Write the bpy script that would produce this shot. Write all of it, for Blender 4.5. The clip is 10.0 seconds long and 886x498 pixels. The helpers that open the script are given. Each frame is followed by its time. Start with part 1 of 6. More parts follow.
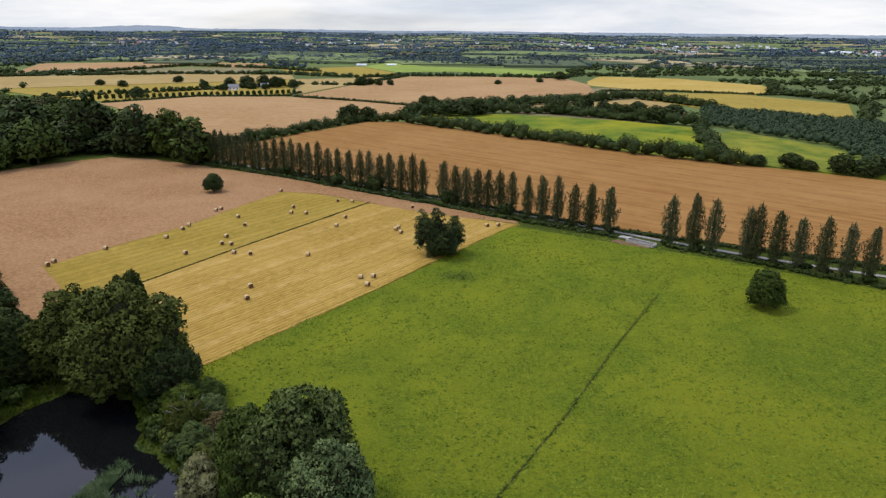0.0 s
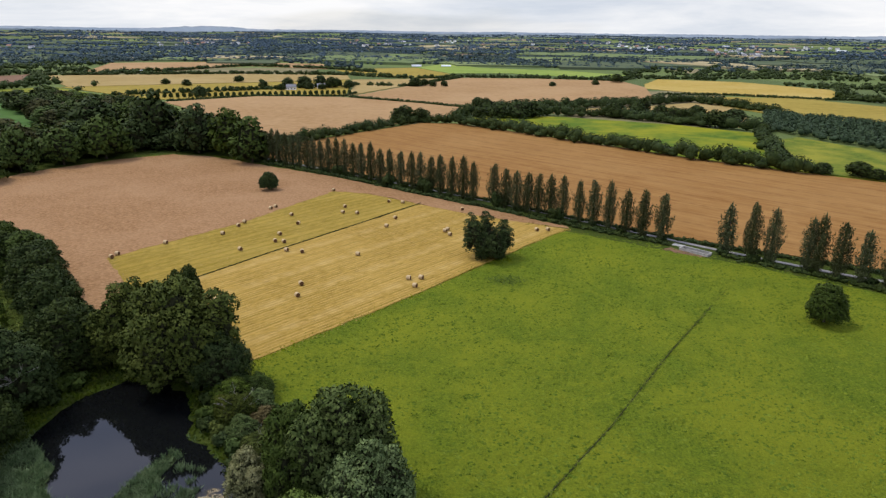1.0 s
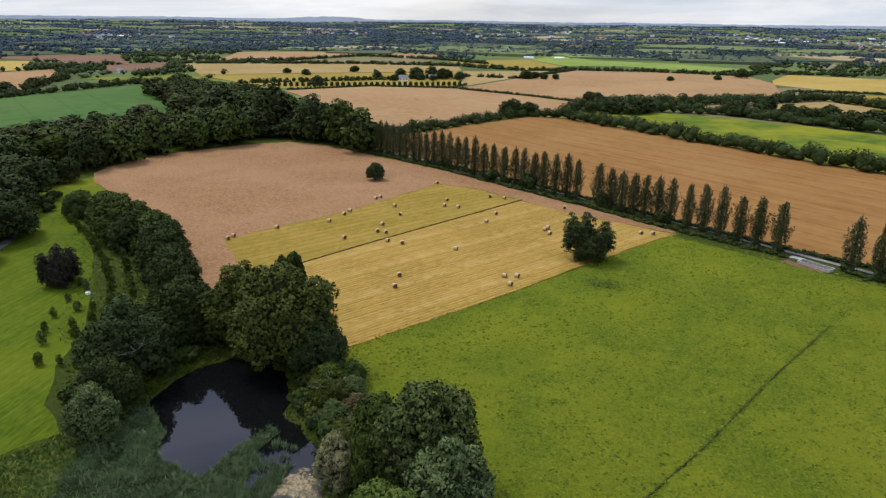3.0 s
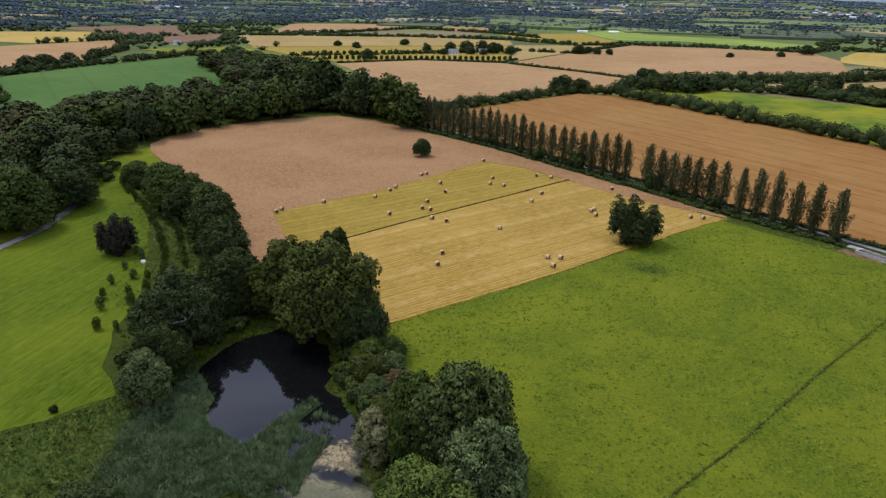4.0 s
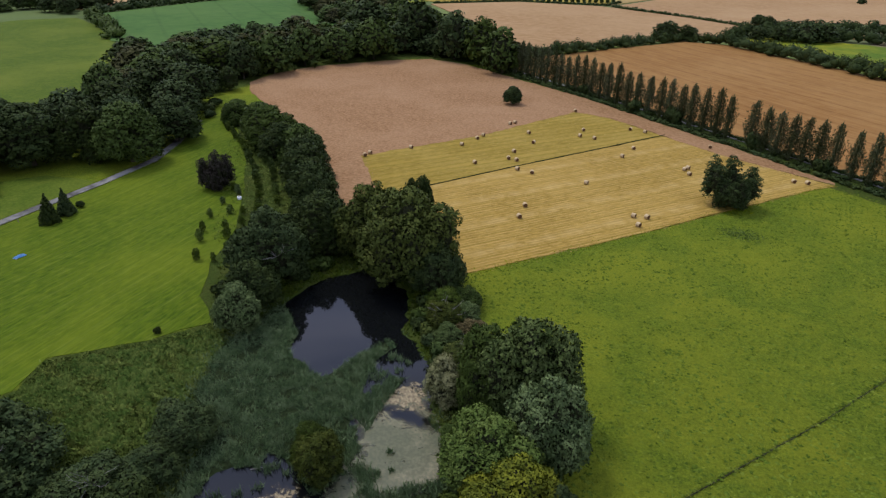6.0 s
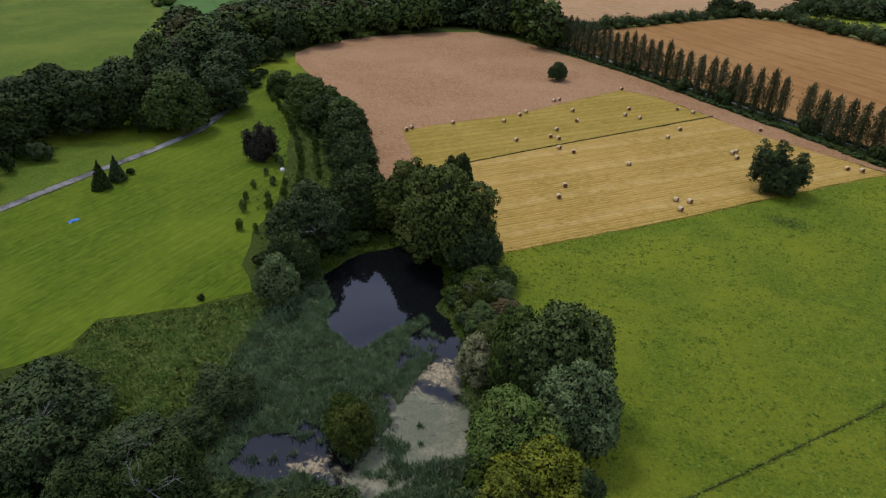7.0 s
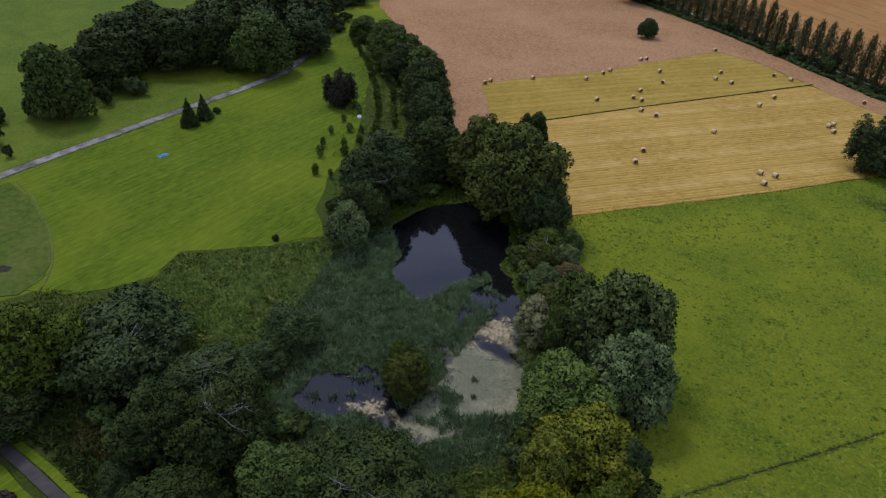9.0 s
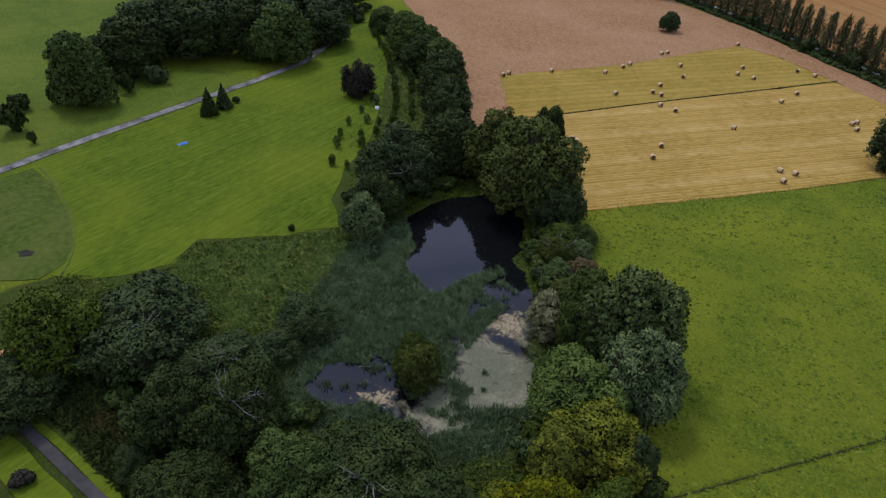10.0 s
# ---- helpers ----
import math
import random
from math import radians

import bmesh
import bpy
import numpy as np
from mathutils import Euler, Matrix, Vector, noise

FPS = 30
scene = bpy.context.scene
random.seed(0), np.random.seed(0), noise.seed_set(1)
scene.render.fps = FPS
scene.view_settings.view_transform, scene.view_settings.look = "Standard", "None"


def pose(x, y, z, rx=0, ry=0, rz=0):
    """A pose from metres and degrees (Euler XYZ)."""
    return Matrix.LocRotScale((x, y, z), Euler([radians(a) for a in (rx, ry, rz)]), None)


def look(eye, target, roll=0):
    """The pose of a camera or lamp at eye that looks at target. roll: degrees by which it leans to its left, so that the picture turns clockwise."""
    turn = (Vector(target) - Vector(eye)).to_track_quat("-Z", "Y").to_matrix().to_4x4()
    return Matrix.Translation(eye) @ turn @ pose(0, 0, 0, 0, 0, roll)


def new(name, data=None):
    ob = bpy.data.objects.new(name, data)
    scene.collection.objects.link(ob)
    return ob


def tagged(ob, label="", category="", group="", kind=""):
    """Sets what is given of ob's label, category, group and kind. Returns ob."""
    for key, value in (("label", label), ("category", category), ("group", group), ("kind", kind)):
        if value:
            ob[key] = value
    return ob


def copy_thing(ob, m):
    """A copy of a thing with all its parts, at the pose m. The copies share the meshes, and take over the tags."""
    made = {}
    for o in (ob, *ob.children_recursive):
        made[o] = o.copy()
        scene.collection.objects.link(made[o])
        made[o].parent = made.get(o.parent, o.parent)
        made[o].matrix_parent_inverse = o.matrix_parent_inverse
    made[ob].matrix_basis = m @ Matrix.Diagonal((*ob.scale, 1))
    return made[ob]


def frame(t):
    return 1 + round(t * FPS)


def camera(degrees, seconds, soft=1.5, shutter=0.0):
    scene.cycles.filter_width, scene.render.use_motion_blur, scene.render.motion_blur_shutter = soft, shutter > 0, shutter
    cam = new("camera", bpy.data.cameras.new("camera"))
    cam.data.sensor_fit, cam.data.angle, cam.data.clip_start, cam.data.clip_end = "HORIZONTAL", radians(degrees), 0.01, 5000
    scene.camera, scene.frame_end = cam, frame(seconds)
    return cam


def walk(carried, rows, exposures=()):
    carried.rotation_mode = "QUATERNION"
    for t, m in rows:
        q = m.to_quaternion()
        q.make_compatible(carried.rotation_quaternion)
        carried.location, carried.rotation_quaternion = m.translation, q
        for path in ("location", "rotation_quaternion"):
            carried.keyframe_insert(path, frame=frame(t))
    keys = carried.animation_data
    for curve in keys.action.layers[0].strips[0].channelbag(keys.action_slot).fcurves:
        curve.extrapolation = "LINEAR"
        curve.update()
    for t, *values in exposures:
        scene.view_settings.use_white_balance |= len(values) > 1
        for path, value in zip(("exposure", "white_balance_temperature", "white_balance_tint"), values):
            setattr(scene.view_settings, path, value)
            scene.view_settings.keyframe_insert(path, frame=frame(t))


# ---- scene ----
cam = camera(68.8, 10.0, 1.3)
PATH = [
    (0, (-2.07, -0.276, 56.309), (-2.111, 1.618, 55.666), 0.6),
    (0.5, (-1.972, -0.227, 56.526), (-2.091, 1.663, 55.883), 0.6),
    (1, (-1.762, -0.221, 56.796), (-1.956, 1.664, 56.154), 0.7),
    (1.5, (-1.468, -0.208, 57.118), (-1.742, 1.666, 56.476), 0.8),
    (2, (-1.173, -0.128, 57.434), (-1.525, 1.733, 56.791), 0.7),
    (2.5, (-0.893, -0.018, 57.769), (-1.322, 1.824, 57.119), 0.7),
    (4, (-0.221, 0.17, 59.177), (-0.846, 1.918, 58.432), 0.9),
    (4.5, (0.002, 0.194, 59.477), (-0.674, 1.903, 58.689), 1.0),
    (5, (0.196, 0.234, 59.753), (-0.531, 1.905, 58.927), 1.0),
    (5.5, (0.424, 0.187, 60.063), (-0.359, 1.813, 59.199), 1.0),
    (7, (1.099, 0.159, 61.712), (0.183, 1.644, 60.735), 1.2),
    (7.5, (1.261, 0.142, 62.052), (0.308, 1.58, 61.039), 1.4),
    (8, (1.446, 0.127, 62.391), (0.46, 1.518, 61.345), 1.5),
    (8.5, (1.609, 0.063, 62.751), (0.591, 1.403, 61.67), 1.7),
    (9, (1.762, 0.062, 63.089), (0.721, 1.359, 61.979), 1.8),
    (9.5, (1.966, 0.089, 63.373), (0.903, 1.351, 62.242), 1.9),
    (10, (2.255, 0.181, 63.595), (1.185, 1.434, 62.46), 1.9),
]
walk(cam, [(t, look(eye, target, roll)) for t, eye, target, roll in PATH], [(0, 0.0, 6500, 10), (2.5, -0.03, 6480, 10), (4.5, -0.11, 6280, 12), (7.5, -0.28, 5980, 14), (10, -0.36, 5880, 16)])

# ---- world, sun, exposure ----
world = bpy.data.worlds.new("sky")
scene.world = world
world.use_nodes = True


class Nodes:
    """Short way to write node trees."""

    def __init__(self, tree):
        self.tree = tree

    def add(self, kind, *links):
        n = self.tree.nodes.new(kind)
        for socket, value in links:
            self.put(n.inputs[socket], value)
        return n

    def put(self, socket, value):
        if isinstance(value, bpy.types.NodeSocket):
            self.tree.links.new(value, socket)
        elif isinstance(value, bpy.types.Node):
            self.tree.links.new(value.outputs[0], socket)
        else:
            socket.default_value = value

    def math(self, op, a, b=0.0, clamp=False):
        n = self.add("ShaderNodeMath", (0, a), (1, b))
        n.operation, n.use_clamp = op, clamp
        return n.outputs[0]

    def remap(self, v, a, b, c=0.0, d=1.0):
        return self.add("ShaderNodeMapRange", (0, v), (1, a), (2, b), (3, c), (4, d)).outputs[0]

    def mix(self, fac, a, b, blend="MIX"):
        n = self.add("ShaderNodeMix")
        n.data_type, n.blend_type = "RGBA", blend
        for i, v in ((0, fac), (6, a), (7, b)):
            if isinstance(v, tuple) and len(v) == 3:
                v = (*v, 1)
            self.put(n.inputs[i], v)
        return n.outputs[2]

    def turned(self, vector, degrees):
        n = self.add("ShaderNodeVectorRotate", ("Vector", vector), ("Angle", radians(degrees)))
        n.rotation_type = "Z_AXIS"
        return n.outputs[0]

    def noise(self, vector, scale, detail=4, rough=0.55, distort=0.0):
        return self.add("ShaderNodeTexNoise", ("Vector", vector), ("Scale", scale), ("Detail", detail), ("Roughness", rough), ("Distortion", distort)).outputs[0]


SUN_EL, SUN_AZ = radians(60), radians(-74)  # the azimuth is counted from north (+y) to the east
w = Nodes(world.node_tree)
world.node_tree.nodes.clear()
sky = w.add("ShaderNodeTexSky")
sky.sky_type, sky.sun_disc, sky.sun_elevation, sky.sun_rotation = "NISHITA", False, SUN_EL, SUN_AZ
coord = w.add("ShaderNodeTexCoord").outputs["Generated"]
part_xyz = w.add("ShaderNodeSeparateXYZ", (0, coord))
stretch = w.add("ShaderNodeMapping", (0, coord), (3, (1.0, 1.0, 7.0))).outputs[0]
puffs = w.noise(stretch, 2.6, 7, 0.6, 0.3)
cover = w.remap(w.noise(stretch, 1.1, 3), 0.25, 0.5)
bright = w.remap(part_xyz.outputs[2], 0.02, 0.55, 1.08, 1.45)
cloud = w.mix(w.remap(puffs, 0.36, 0.62), (0.66, 0.72, 0.81), (1.0, 1.0, 1.01))
cloud = w.mix(1.0, cloud, w.add("ShaderNodeCombineColor", (0, bright), (1, bright), (2, bright)).outputs[0], "MULTIPLY")
tinge = w.mix(w.remap(part_xyz.outputs[2], 0.06, 0.5), (1.0, 1.0, 1.0), (0.91, 0.965, 1.27))
cloud = w.mix(1.0, cloud, tinge, "MULTIPLY")
blue = w.mix(1.0, sky.outputs[0], (0.11, 0.11, 0.11), "MULTIPLY")
air = w.mix(w.math("MAXIMUM", cover, 0.8), blue, cloud)
w.add("ShaderNodeOutputWorld", (0, w.add("ShaderNodeBackground", (0, air), (1, 0.9)).outputs[0]))

sun = new("sun", bpy.data.lights.new("sun", "SUN"))
sun.data.energy, sun.data.angle, sun.data.color = 2.5, radians(12), (1.0, 0.95, 0.86)
sun.matrix_world = look((60 * math.sin(SUN_AZ), 60 * math.cos(SUN_AZ), 120), (0, 0, 120 - 60 * math.tan(SUN_EL)))


# ---- materials ----
def shell(name, rough=0.8, spec=0.3):
    m = bpy.data.materials.new(name)
    m.use_nodes = True
    n = Nodes(m.node_tree)
    bsdf = m.node_tree.nodes["Principled BSDF"]
    bsdf.inputs["Roughness"].default_value = rough
    bsdf.inputs["Specular IOR Level"].default_value = spec
    return m, n, bsdf


def surface(name, dark, main, light, fine=1.2, coarse=0.06, patch=0.5, rough=0.9, bump=0.15, stripes=(), stretch=None, spec=0.2, contrast=0.13):
    """Ground and crops. stripes: rows of (direction in degrees from +x, period in metres, strength, colour, sharpness)."""
    m, n, bsdf = shell(name, rough, spec)
    where = n.add("ShaderNodeNewGeometry").outputs["Position"]
    grain_at = where
    if stretch:
        turned = n.turned(where, -stretch[0])
        grain_at = n.add("ShaderNodeMapping", (0, turned), (3, (1.0 / stretch[1], 1.0, 1.0))).outputs[0]
    n1 = n.noise(grain_at, fine, 7, 0.62)
    n2 = n.noise(where, coarse, 5, 0.55, 0.4)
    n3 = n.noise(where, fine * 0.22, 4, 0.6)
    colour = n.mix(n.remap(n1, 0.5 - contrast, 0.5 + contrast), dark, main)
    colour = n.mix(n.math("MULTIPLY", n.remap(n2, 0.42, 0.66), patch), colour, light)
    colour = n.mix(n.math("MULTIPLY", n.remap(n3, 0.45, 0.7), patch * 0.6), colour, light)
    for angle, period, strength, tint, sharp in stripes:
        turned = n.turned(where, -angle)
        across = n.add("ShaderNodeSeparateXYZ", (0, turned)).outputs[1]
        wobble = n.math("MULTIPLY", n.noise(where, 0.05, 3), 0.9)
        wave = n.math("SINE", n.math("MULTIPLY", n.math("ADD", across, wobble), 2 * math.pi / period))
        band = n.remap(wave, 1 - 2 * sharp, 1.0)
        worn = n.remap(n.noise(where, 0.3, 5), 0.36, 0.6, 0.1, 1.0)
        colour = n.mix(n.math("MULTIPLY", n.math("MULTIPLY", band, worn), strength), colour, tint)
    n.put(bsdf.inputs["Base Color"], colour)
    if bump:
        n.put(bsdf.inputs["Normal"], n.add("ShaderNodeBump", ("Strength", 0.7), ("Distance", bump), ("Height", n1)).outputs[0])
    return m


def foliage(name, dark, main, light, rough=0.7, spec=0.07):
    """Leaves: every clump differs a little, every tree a little more."""
    m, n, bsdf = shell(name, rough, spec)
    one = n.add("ShaderNodeNewGeometry").outputs["Random Per Island"]
    tree = n.add("ShaderNodeObjectInfo").outputs["Random"]
    where = n.add("ShaderNodeNewGeometry").outputs["Position"]
    colour = n.mix(n.remap(one, 0.0, 1.0, 0.48, 1.0), dark, main)
    colour = n.mix(n.math("MULTIPLY", n.remap(n.noise(where, 0.45, 3), 0.44, 0.66), 0.7), colour, light)
    colour = n.mix(n.math("MULTIPLY", n.remap(n.noise(where, 1.5, 4), 0.5, 0.62), 0.55), colour, light)
    colour = n.mix(n.math("MULTIPLY", n.remap(n.noise(where, 1.1, 4, 0.5, 0.3), 0.52, 0.64), 0.5), colour, dark)
    shade = n.add("ShaderNodeHueSaturation", ("Hue", n.remap(tree, 0, 1, 0.494, 0.506)), ("Saturation", n.remap(tree, 0, 1, 1.08, 0.92)), ("Value", n.remap(tree, 0, 1, 0.8, 1.2)), ("Color", colour))
    n.put(bsdf.inputs["Base Color"], shade.outputs[0])
    return m


def plain(name, colour, rough=0.7, spec=0.3, grain=3.0, vary=0.25, metal=0.0):
    m, n, bsdf = shell(name, rough, spec)
    bsdf.inputs["Metallic"].default_value = metal
    where = n.add("ShaderNodeNewGeometry").outputs["Position"]
    f1 = n.remap(n.noise(where, grain, 5), 0.35, 0.65)
    low = tuple(c * (1 - vary) for c in colour)
    n.put(bsdf.inputs["Base Color"], n.mix(f1, low, colour))
    return m


SWATH = 54.6  # direction of the mown swaths, degrees from +x
LAWN = surface("lawn_grass", (0.036, 0.064, 0.003), (0.072, 0.108, 0.005), (0.116, 0.142, 0.008), 2.4, 0.045, 0.55, bump=0.2,
               stripes=[(97, 5.2, 0.18, (0.130, 0.160, 0.016), 0.35), (95, 1.7, 0.34, (0.140, 0.162, 0.018), 0.14), (98, 2.6, 0.24, (0.038, 0.068, 0.005), 0.25)], stretch=(97, 5.0), spec=0.05)
PADDOCK = surface("paddock_grass", (0.042, 0.071, 0.006), (0.075, 0.108, 0.010), (0.122, 0.142, 0.017), 1.2, 0.03, 0.55, bump=0.15, spec=0.05)
BED = surface("mossy_turf", (0.032, 0.054, 0.006), (0.060, 0.088, 0.010), (0.100, 0.104, 0.024), 0.9, 0.08, 0.5, bump=0.1, spec=0.05)
STUBBLE = surface("straw_stubble", (0.170, 0.108, 0.018), (0.309, 0.199, 0.040), (0.412, 0.275, 0.072), 2.6, 0.04, 0.35, bump=0.12, spec=0.05,
                  stripes=[(SWATH, 3.1, 0.9, (0.175, 0.116, 0.015), 0.2), (SWATH, 12.4, 0.38, (0.443, 0.309, 0.112), 0.22), (SWATH, 1.03, 0.7, (0.422, 0.285, 0.095), 0.3)], stretch=(SWATH, 5), contrast=0.13)
STUBBLE_GREEN = surface("greenish_stubble", (0.149, 0.106, 0.015), (0.270, 0.187, 0.034), (0.340, 0.243, 0.060), 2.6, 0.04, 0.35, bump=0.12, spec=0.05,
                        stripes=[(SWATH, 3.1, 0.8, (0.139, 0.108, 0.009), 0.28), (SWATH, 9.3, 0.4, (0.324, 0.222, 0.042), 0.25), (SWATH, 1.03, 0.5, (0.299, 0.199, 0.035), 0.3)], stretch=(SWATH, 5), contrast=0.13)
STANDING = surface("standing_crop", (0.177, 0.093, 0.038), (0.293, 0.168, 0.077), (0.328, 0.198, 0.101), 1.15, 0.03, 0.45, bump=0.5, contrast=0.12, spec=0.05)
GOLD = surface("ripe_barley", (0.186, 0.089, 0.023), (0.249, 0.131, 0.040), (0.293, 0.170, 0.059), 0.6, 0.02, 0.4, bump=0.15, spec=0.05,
               stripes=[(-37, 12.0, 0.6, (0.135, 0.065, 0.018), 0.10), (-37, 4.0, 0.35, (0.189, 0.095, 0.027), 0.3)], stretch=(-37, 12))
SAND = surface("ripe_wheat", (0.238, 0.139, 0.056), (0.299, 0.185, 0.083), (0.343, 0.224, 0.107), 0.2, 0.012, 0.5, bump=0, spec=0.05)
YELLOW = surface("yellow_crop", (0.27, 0.19, 0.035), (0.35, 0.245, 0.055), (0.40, 0.30, 0.095), 0.15, 0.012, 0.5, bump=0, spec=0.05)
STRAWFIELD = surface("pale_straw_field", (0.232, 0.163, 0.056), (0.284, 0.202, 0.073), (0.327, 0.245, 0.103), 0.15, 0.012, 0.5, bump=0, spec=0.05)
OLIVE = surface("olive_stubble", (0.195, 0.145, 0.022), (0.255, 0.188, 0.034), (0.285, 0.220, 0.048), 0.15, 0.012, 0.5, bump=0, spec=0.05)
GREEN = surface("green_crop", (0.044, 0.094, 0.020), (0.060, 0.120, 0.026), (0.085, 0.142, 0.034), 0.12, 0.01, 0.6, bump=0, spec=0.05,
                stripes=[(143, 24.0, 0.4, (0.026, 0.058, 0.013), 0.035)])
BRIGHT = surface("bright_pasture", (0.130, 0.190, 0.032), (0.180, 0.240, 0.042), (0.235, 0.275, 0.060), 0.12, 0.012, 0.5, bump=0, spec=0.05)
RAPE = surface("weedy_green_crop", (0.052, 0.094, 0.009), (0.080, 0.130, 0.012), (0.24, 0.225, 0.014), 0.30, 0.03, 0.75, bump=0, spec=0.05)
MEADOW = surface("weedy_meadow", (0.060, 0.090, 0.010), (0.104, 0.136, 0.015), (0.220, 0.205, 0.024), 0.45, 0.05, 0.8, bump=0, spec=0.05)
PLOUGH = surface("ploughed_soil", (0.13, 0.07, 0.04), (0.17, 0.10, 0.06), (0.21, 0.13, 0.08), 0.2, 0.02, 0.5, bump=0, spec=0.05)
DARK_DRIVE = surface("dark_gravel", (0.026, 0.024, 0.021), (0.044, 0.040, 0.036), (0.066, 0.060, 0.052), 1.2, 0.12, 0.6, rough=0.8, bump=0.02, spec=0.2)
DRIVE = surface("worn_asphalt", (0.040, 0.037, 0.031), (0.088, 0.082, 0.070), (0.31, 0.295, 0.258), 0.9, 0.16, 0.8, rough=0.9, bump=0.02, spec=0.08, contrast=0.16)
LANE = surface("pale_lane", (0.135, 0.127, 0.110), (0.200, 0.188, 0.165), (0.260, 0.246, 0.220), 2.0, 0.15, 0.5, rough=0.8, bump=0.02)
# horizon ridges: the blue-grey is haze put into the base colour
HILL_NEAR = surface("far_woodland_haze", (0.10, 0.130, 0.145), (0.13, 0.158, 0.165), (0.17, 0.19, 0.17), 0.012, 0.004, 0.5, bump=0, spec=0.0)
HILL_FAR = surface("far_hills_haze", (0.17, 0.215, 0.255), (0.21, 0.25, 0.285), (0.27, 0.305, 0.32), 0.008, 0.003, 0.5, bump=0, spec=0.0)
LANE_TURF = surface("worn_turf", (0.05, 0.066, 0.012), (0.086, 0.098, 0.022), (0.13, 0.13, 0.045), 1.5, 0.1, 0.5, bump=0.05, spec=0.05)
SOIL = surface("wet_soil", (0.012, 0.011, 0.007), (0.026, 0.024, 0.012), (0.035, 0.035, 0.012), 1.5, 0.1, 0.5, bump=0.2)

LEAF = foliage("leaf_green", (0.018, 0.032, 0.007), (0.042, 0.065, 0.011), (0.068, 0.095, 0.018))
LEAF_DARK = foliage("leaf_dark_green", (0.011, 0.020, 0.005), (0.026, 0.041, 0.010), (0.050, 0.067, 0.015))
LEAF_GREY = foliage("leaf_grey_green", (0.016, 0.030, 0.009), (0.062, 0.090, 0.024), (0.140, 0.178, 0.060))
LEAF_YELLOW = foliage("leaf_yellow_green", (0.022, 0.032, 0.003), (0.080, 0.094, 0.005), (0.165, 0.166, 0.007))
LEAF_LIME = foliage("leaf_lime_green", (0.024, 0.042, 0.005), (0.058, 0.088, 0.010), (0.098, 0.130, 0.020))
LEAF_OLIVE = foliage("leaf_olive_brown", (0.015, 0.019, 0.006), (0.040, 0.041, 0.010), (0.063, 0.061, 0.016))
LEAF_OAK = foliage("leaf_oak_olive", (0.020, 0.031, 0.006), (0.050, 0.066, 0.012), (0.090, 0.104, 0.020))
LEAF_PURPLE = foliage("leaf_copper_purple", (0.012, 0.011, 0.008), (0.027, 0.023, 0.016), (0.043, 0.036, 0.026))
LEAF_POPLAR = foliage("leaf_poplar", (0.028, 0.034, 0.014), (0.056, 0.064, 0.024), (0.085, 0.095, 0.036))
LEAF_SILVER = foliage("leaf_silver_willow", (0.054, 0.057, 0.022), (0.150, 0.154, 0.060), (0.29, 0.28, 0.130))
LEAF_BROWN = foliage("leaf_withered_brown", (0.040, 0.032, 0.012), (0.085, 0.066, 0.024), (0.14, 0.11, 0.042))
# far and distant leaves: aerial haze mixed into the colour as blue-grey
LEAF_FAR_HAZE = foliage("leaf_far_haze", (0.028, 0.046, 0.046), (0.041, 0.063, 0.061), (0.056, 0.080, 0.074))
LEAF_PLANT = foliage("leaf_plantation", (0.018, 0.034, 0.018), (0.036, 0.058, 0.028), (0.056, 0.082, 0.036))
LEAF_DISTANT_HAZE = foliage("leaf_distant_haze", (0.034, 0.055, 0.071), (0.041, 0.066, 0.085), (0.053, 0.080, 0.101))
REED = foliage("reed_leaf", (0.046, 0.084, 0.032), (0.122, 0.182, 0.076), (0.215, 0.275, 0.135))
GRASS_TUFT = foliage("grass_tuft", (0.036, 0.064, 0.004), (0.112, 0.150, 0.008), (0.205, 0.222, 0.014), 0.95, 0.0)
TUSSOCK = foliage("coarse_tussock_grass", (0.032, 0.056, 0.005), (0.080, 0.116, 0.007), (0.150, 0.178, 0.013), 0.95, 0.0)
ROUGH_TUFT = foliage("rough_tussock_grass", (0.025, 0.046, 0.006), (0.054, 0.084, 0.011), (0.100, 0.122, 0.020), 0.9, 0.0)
WILD_TUFT = foliage("wild_grass_tuft", (0.026, 0.046, 0.006), (0.082, 0.112, 0.014), (0.160, 0.176, 0.030), 0.9, 0.02)
CROP_TUFT = foliage("crop_tuft", (0.18, 0.10, 0.045), (0.25, 0.15, 0.075), (0.28, 0.17, 0.10))
STRAW_TUFT = foliage("straw_tuft", (0.16, 0.12, 0.02), (0.30, 0.20, 0.045), (0.40, 0.29, 0.10))
# inside of the crowns: near-black twig colour paints shade between leaf clumps
CROWN_SHADE = plain("shaded_twigs", (0.027, 0.029, 0.013), 0.9, 0.05, 3.0, 0.5)
BARK = plain("bark", (0.085, 0.07, 0.05), 0.9, 0.1, 4.0, 0.5)
DEADWOOD = plain("bleached_wood", (0.23, 0.215, 0.185), 0.8, 0.2, 5.0, 0.4)
# bales: ends coloured dark as their shaded side, net pale as lit tops
STRAW_END_SHADE = plain("bale_end_shade", (0.15, 0.080, 0.035), 0.9, 0.1, 9.0, 0.45)
NETTING = plain("bale_net", (0.50, 0.37, 0.20), 0.9, 0.05, 5.0, 0.2)
CONCRETE = plain("weathered_concrete", (0.40, 0.38, 0.335), 0.85, 0.2, 1.5, 0.35)
RENDER_WHITE = plain("white_render", (0.80, 0.79, 0.76), 0.8, 0.2, 0.5, 0.1)
BRICK_WALL = plain("far_brick", (0.36, 0.25, 0.19), 0.9, 0.1, 0.5, 0.25)
SLATE = plain("slate_roof", (0.16, 0.16, 0.17), 0.6, 0.4, 0.6, 0.3)
TILE_RED = plain("clay_tile_roof", (0.33, 0.18, 0.13), 0.8, 0.2, 0.6, 0.3)
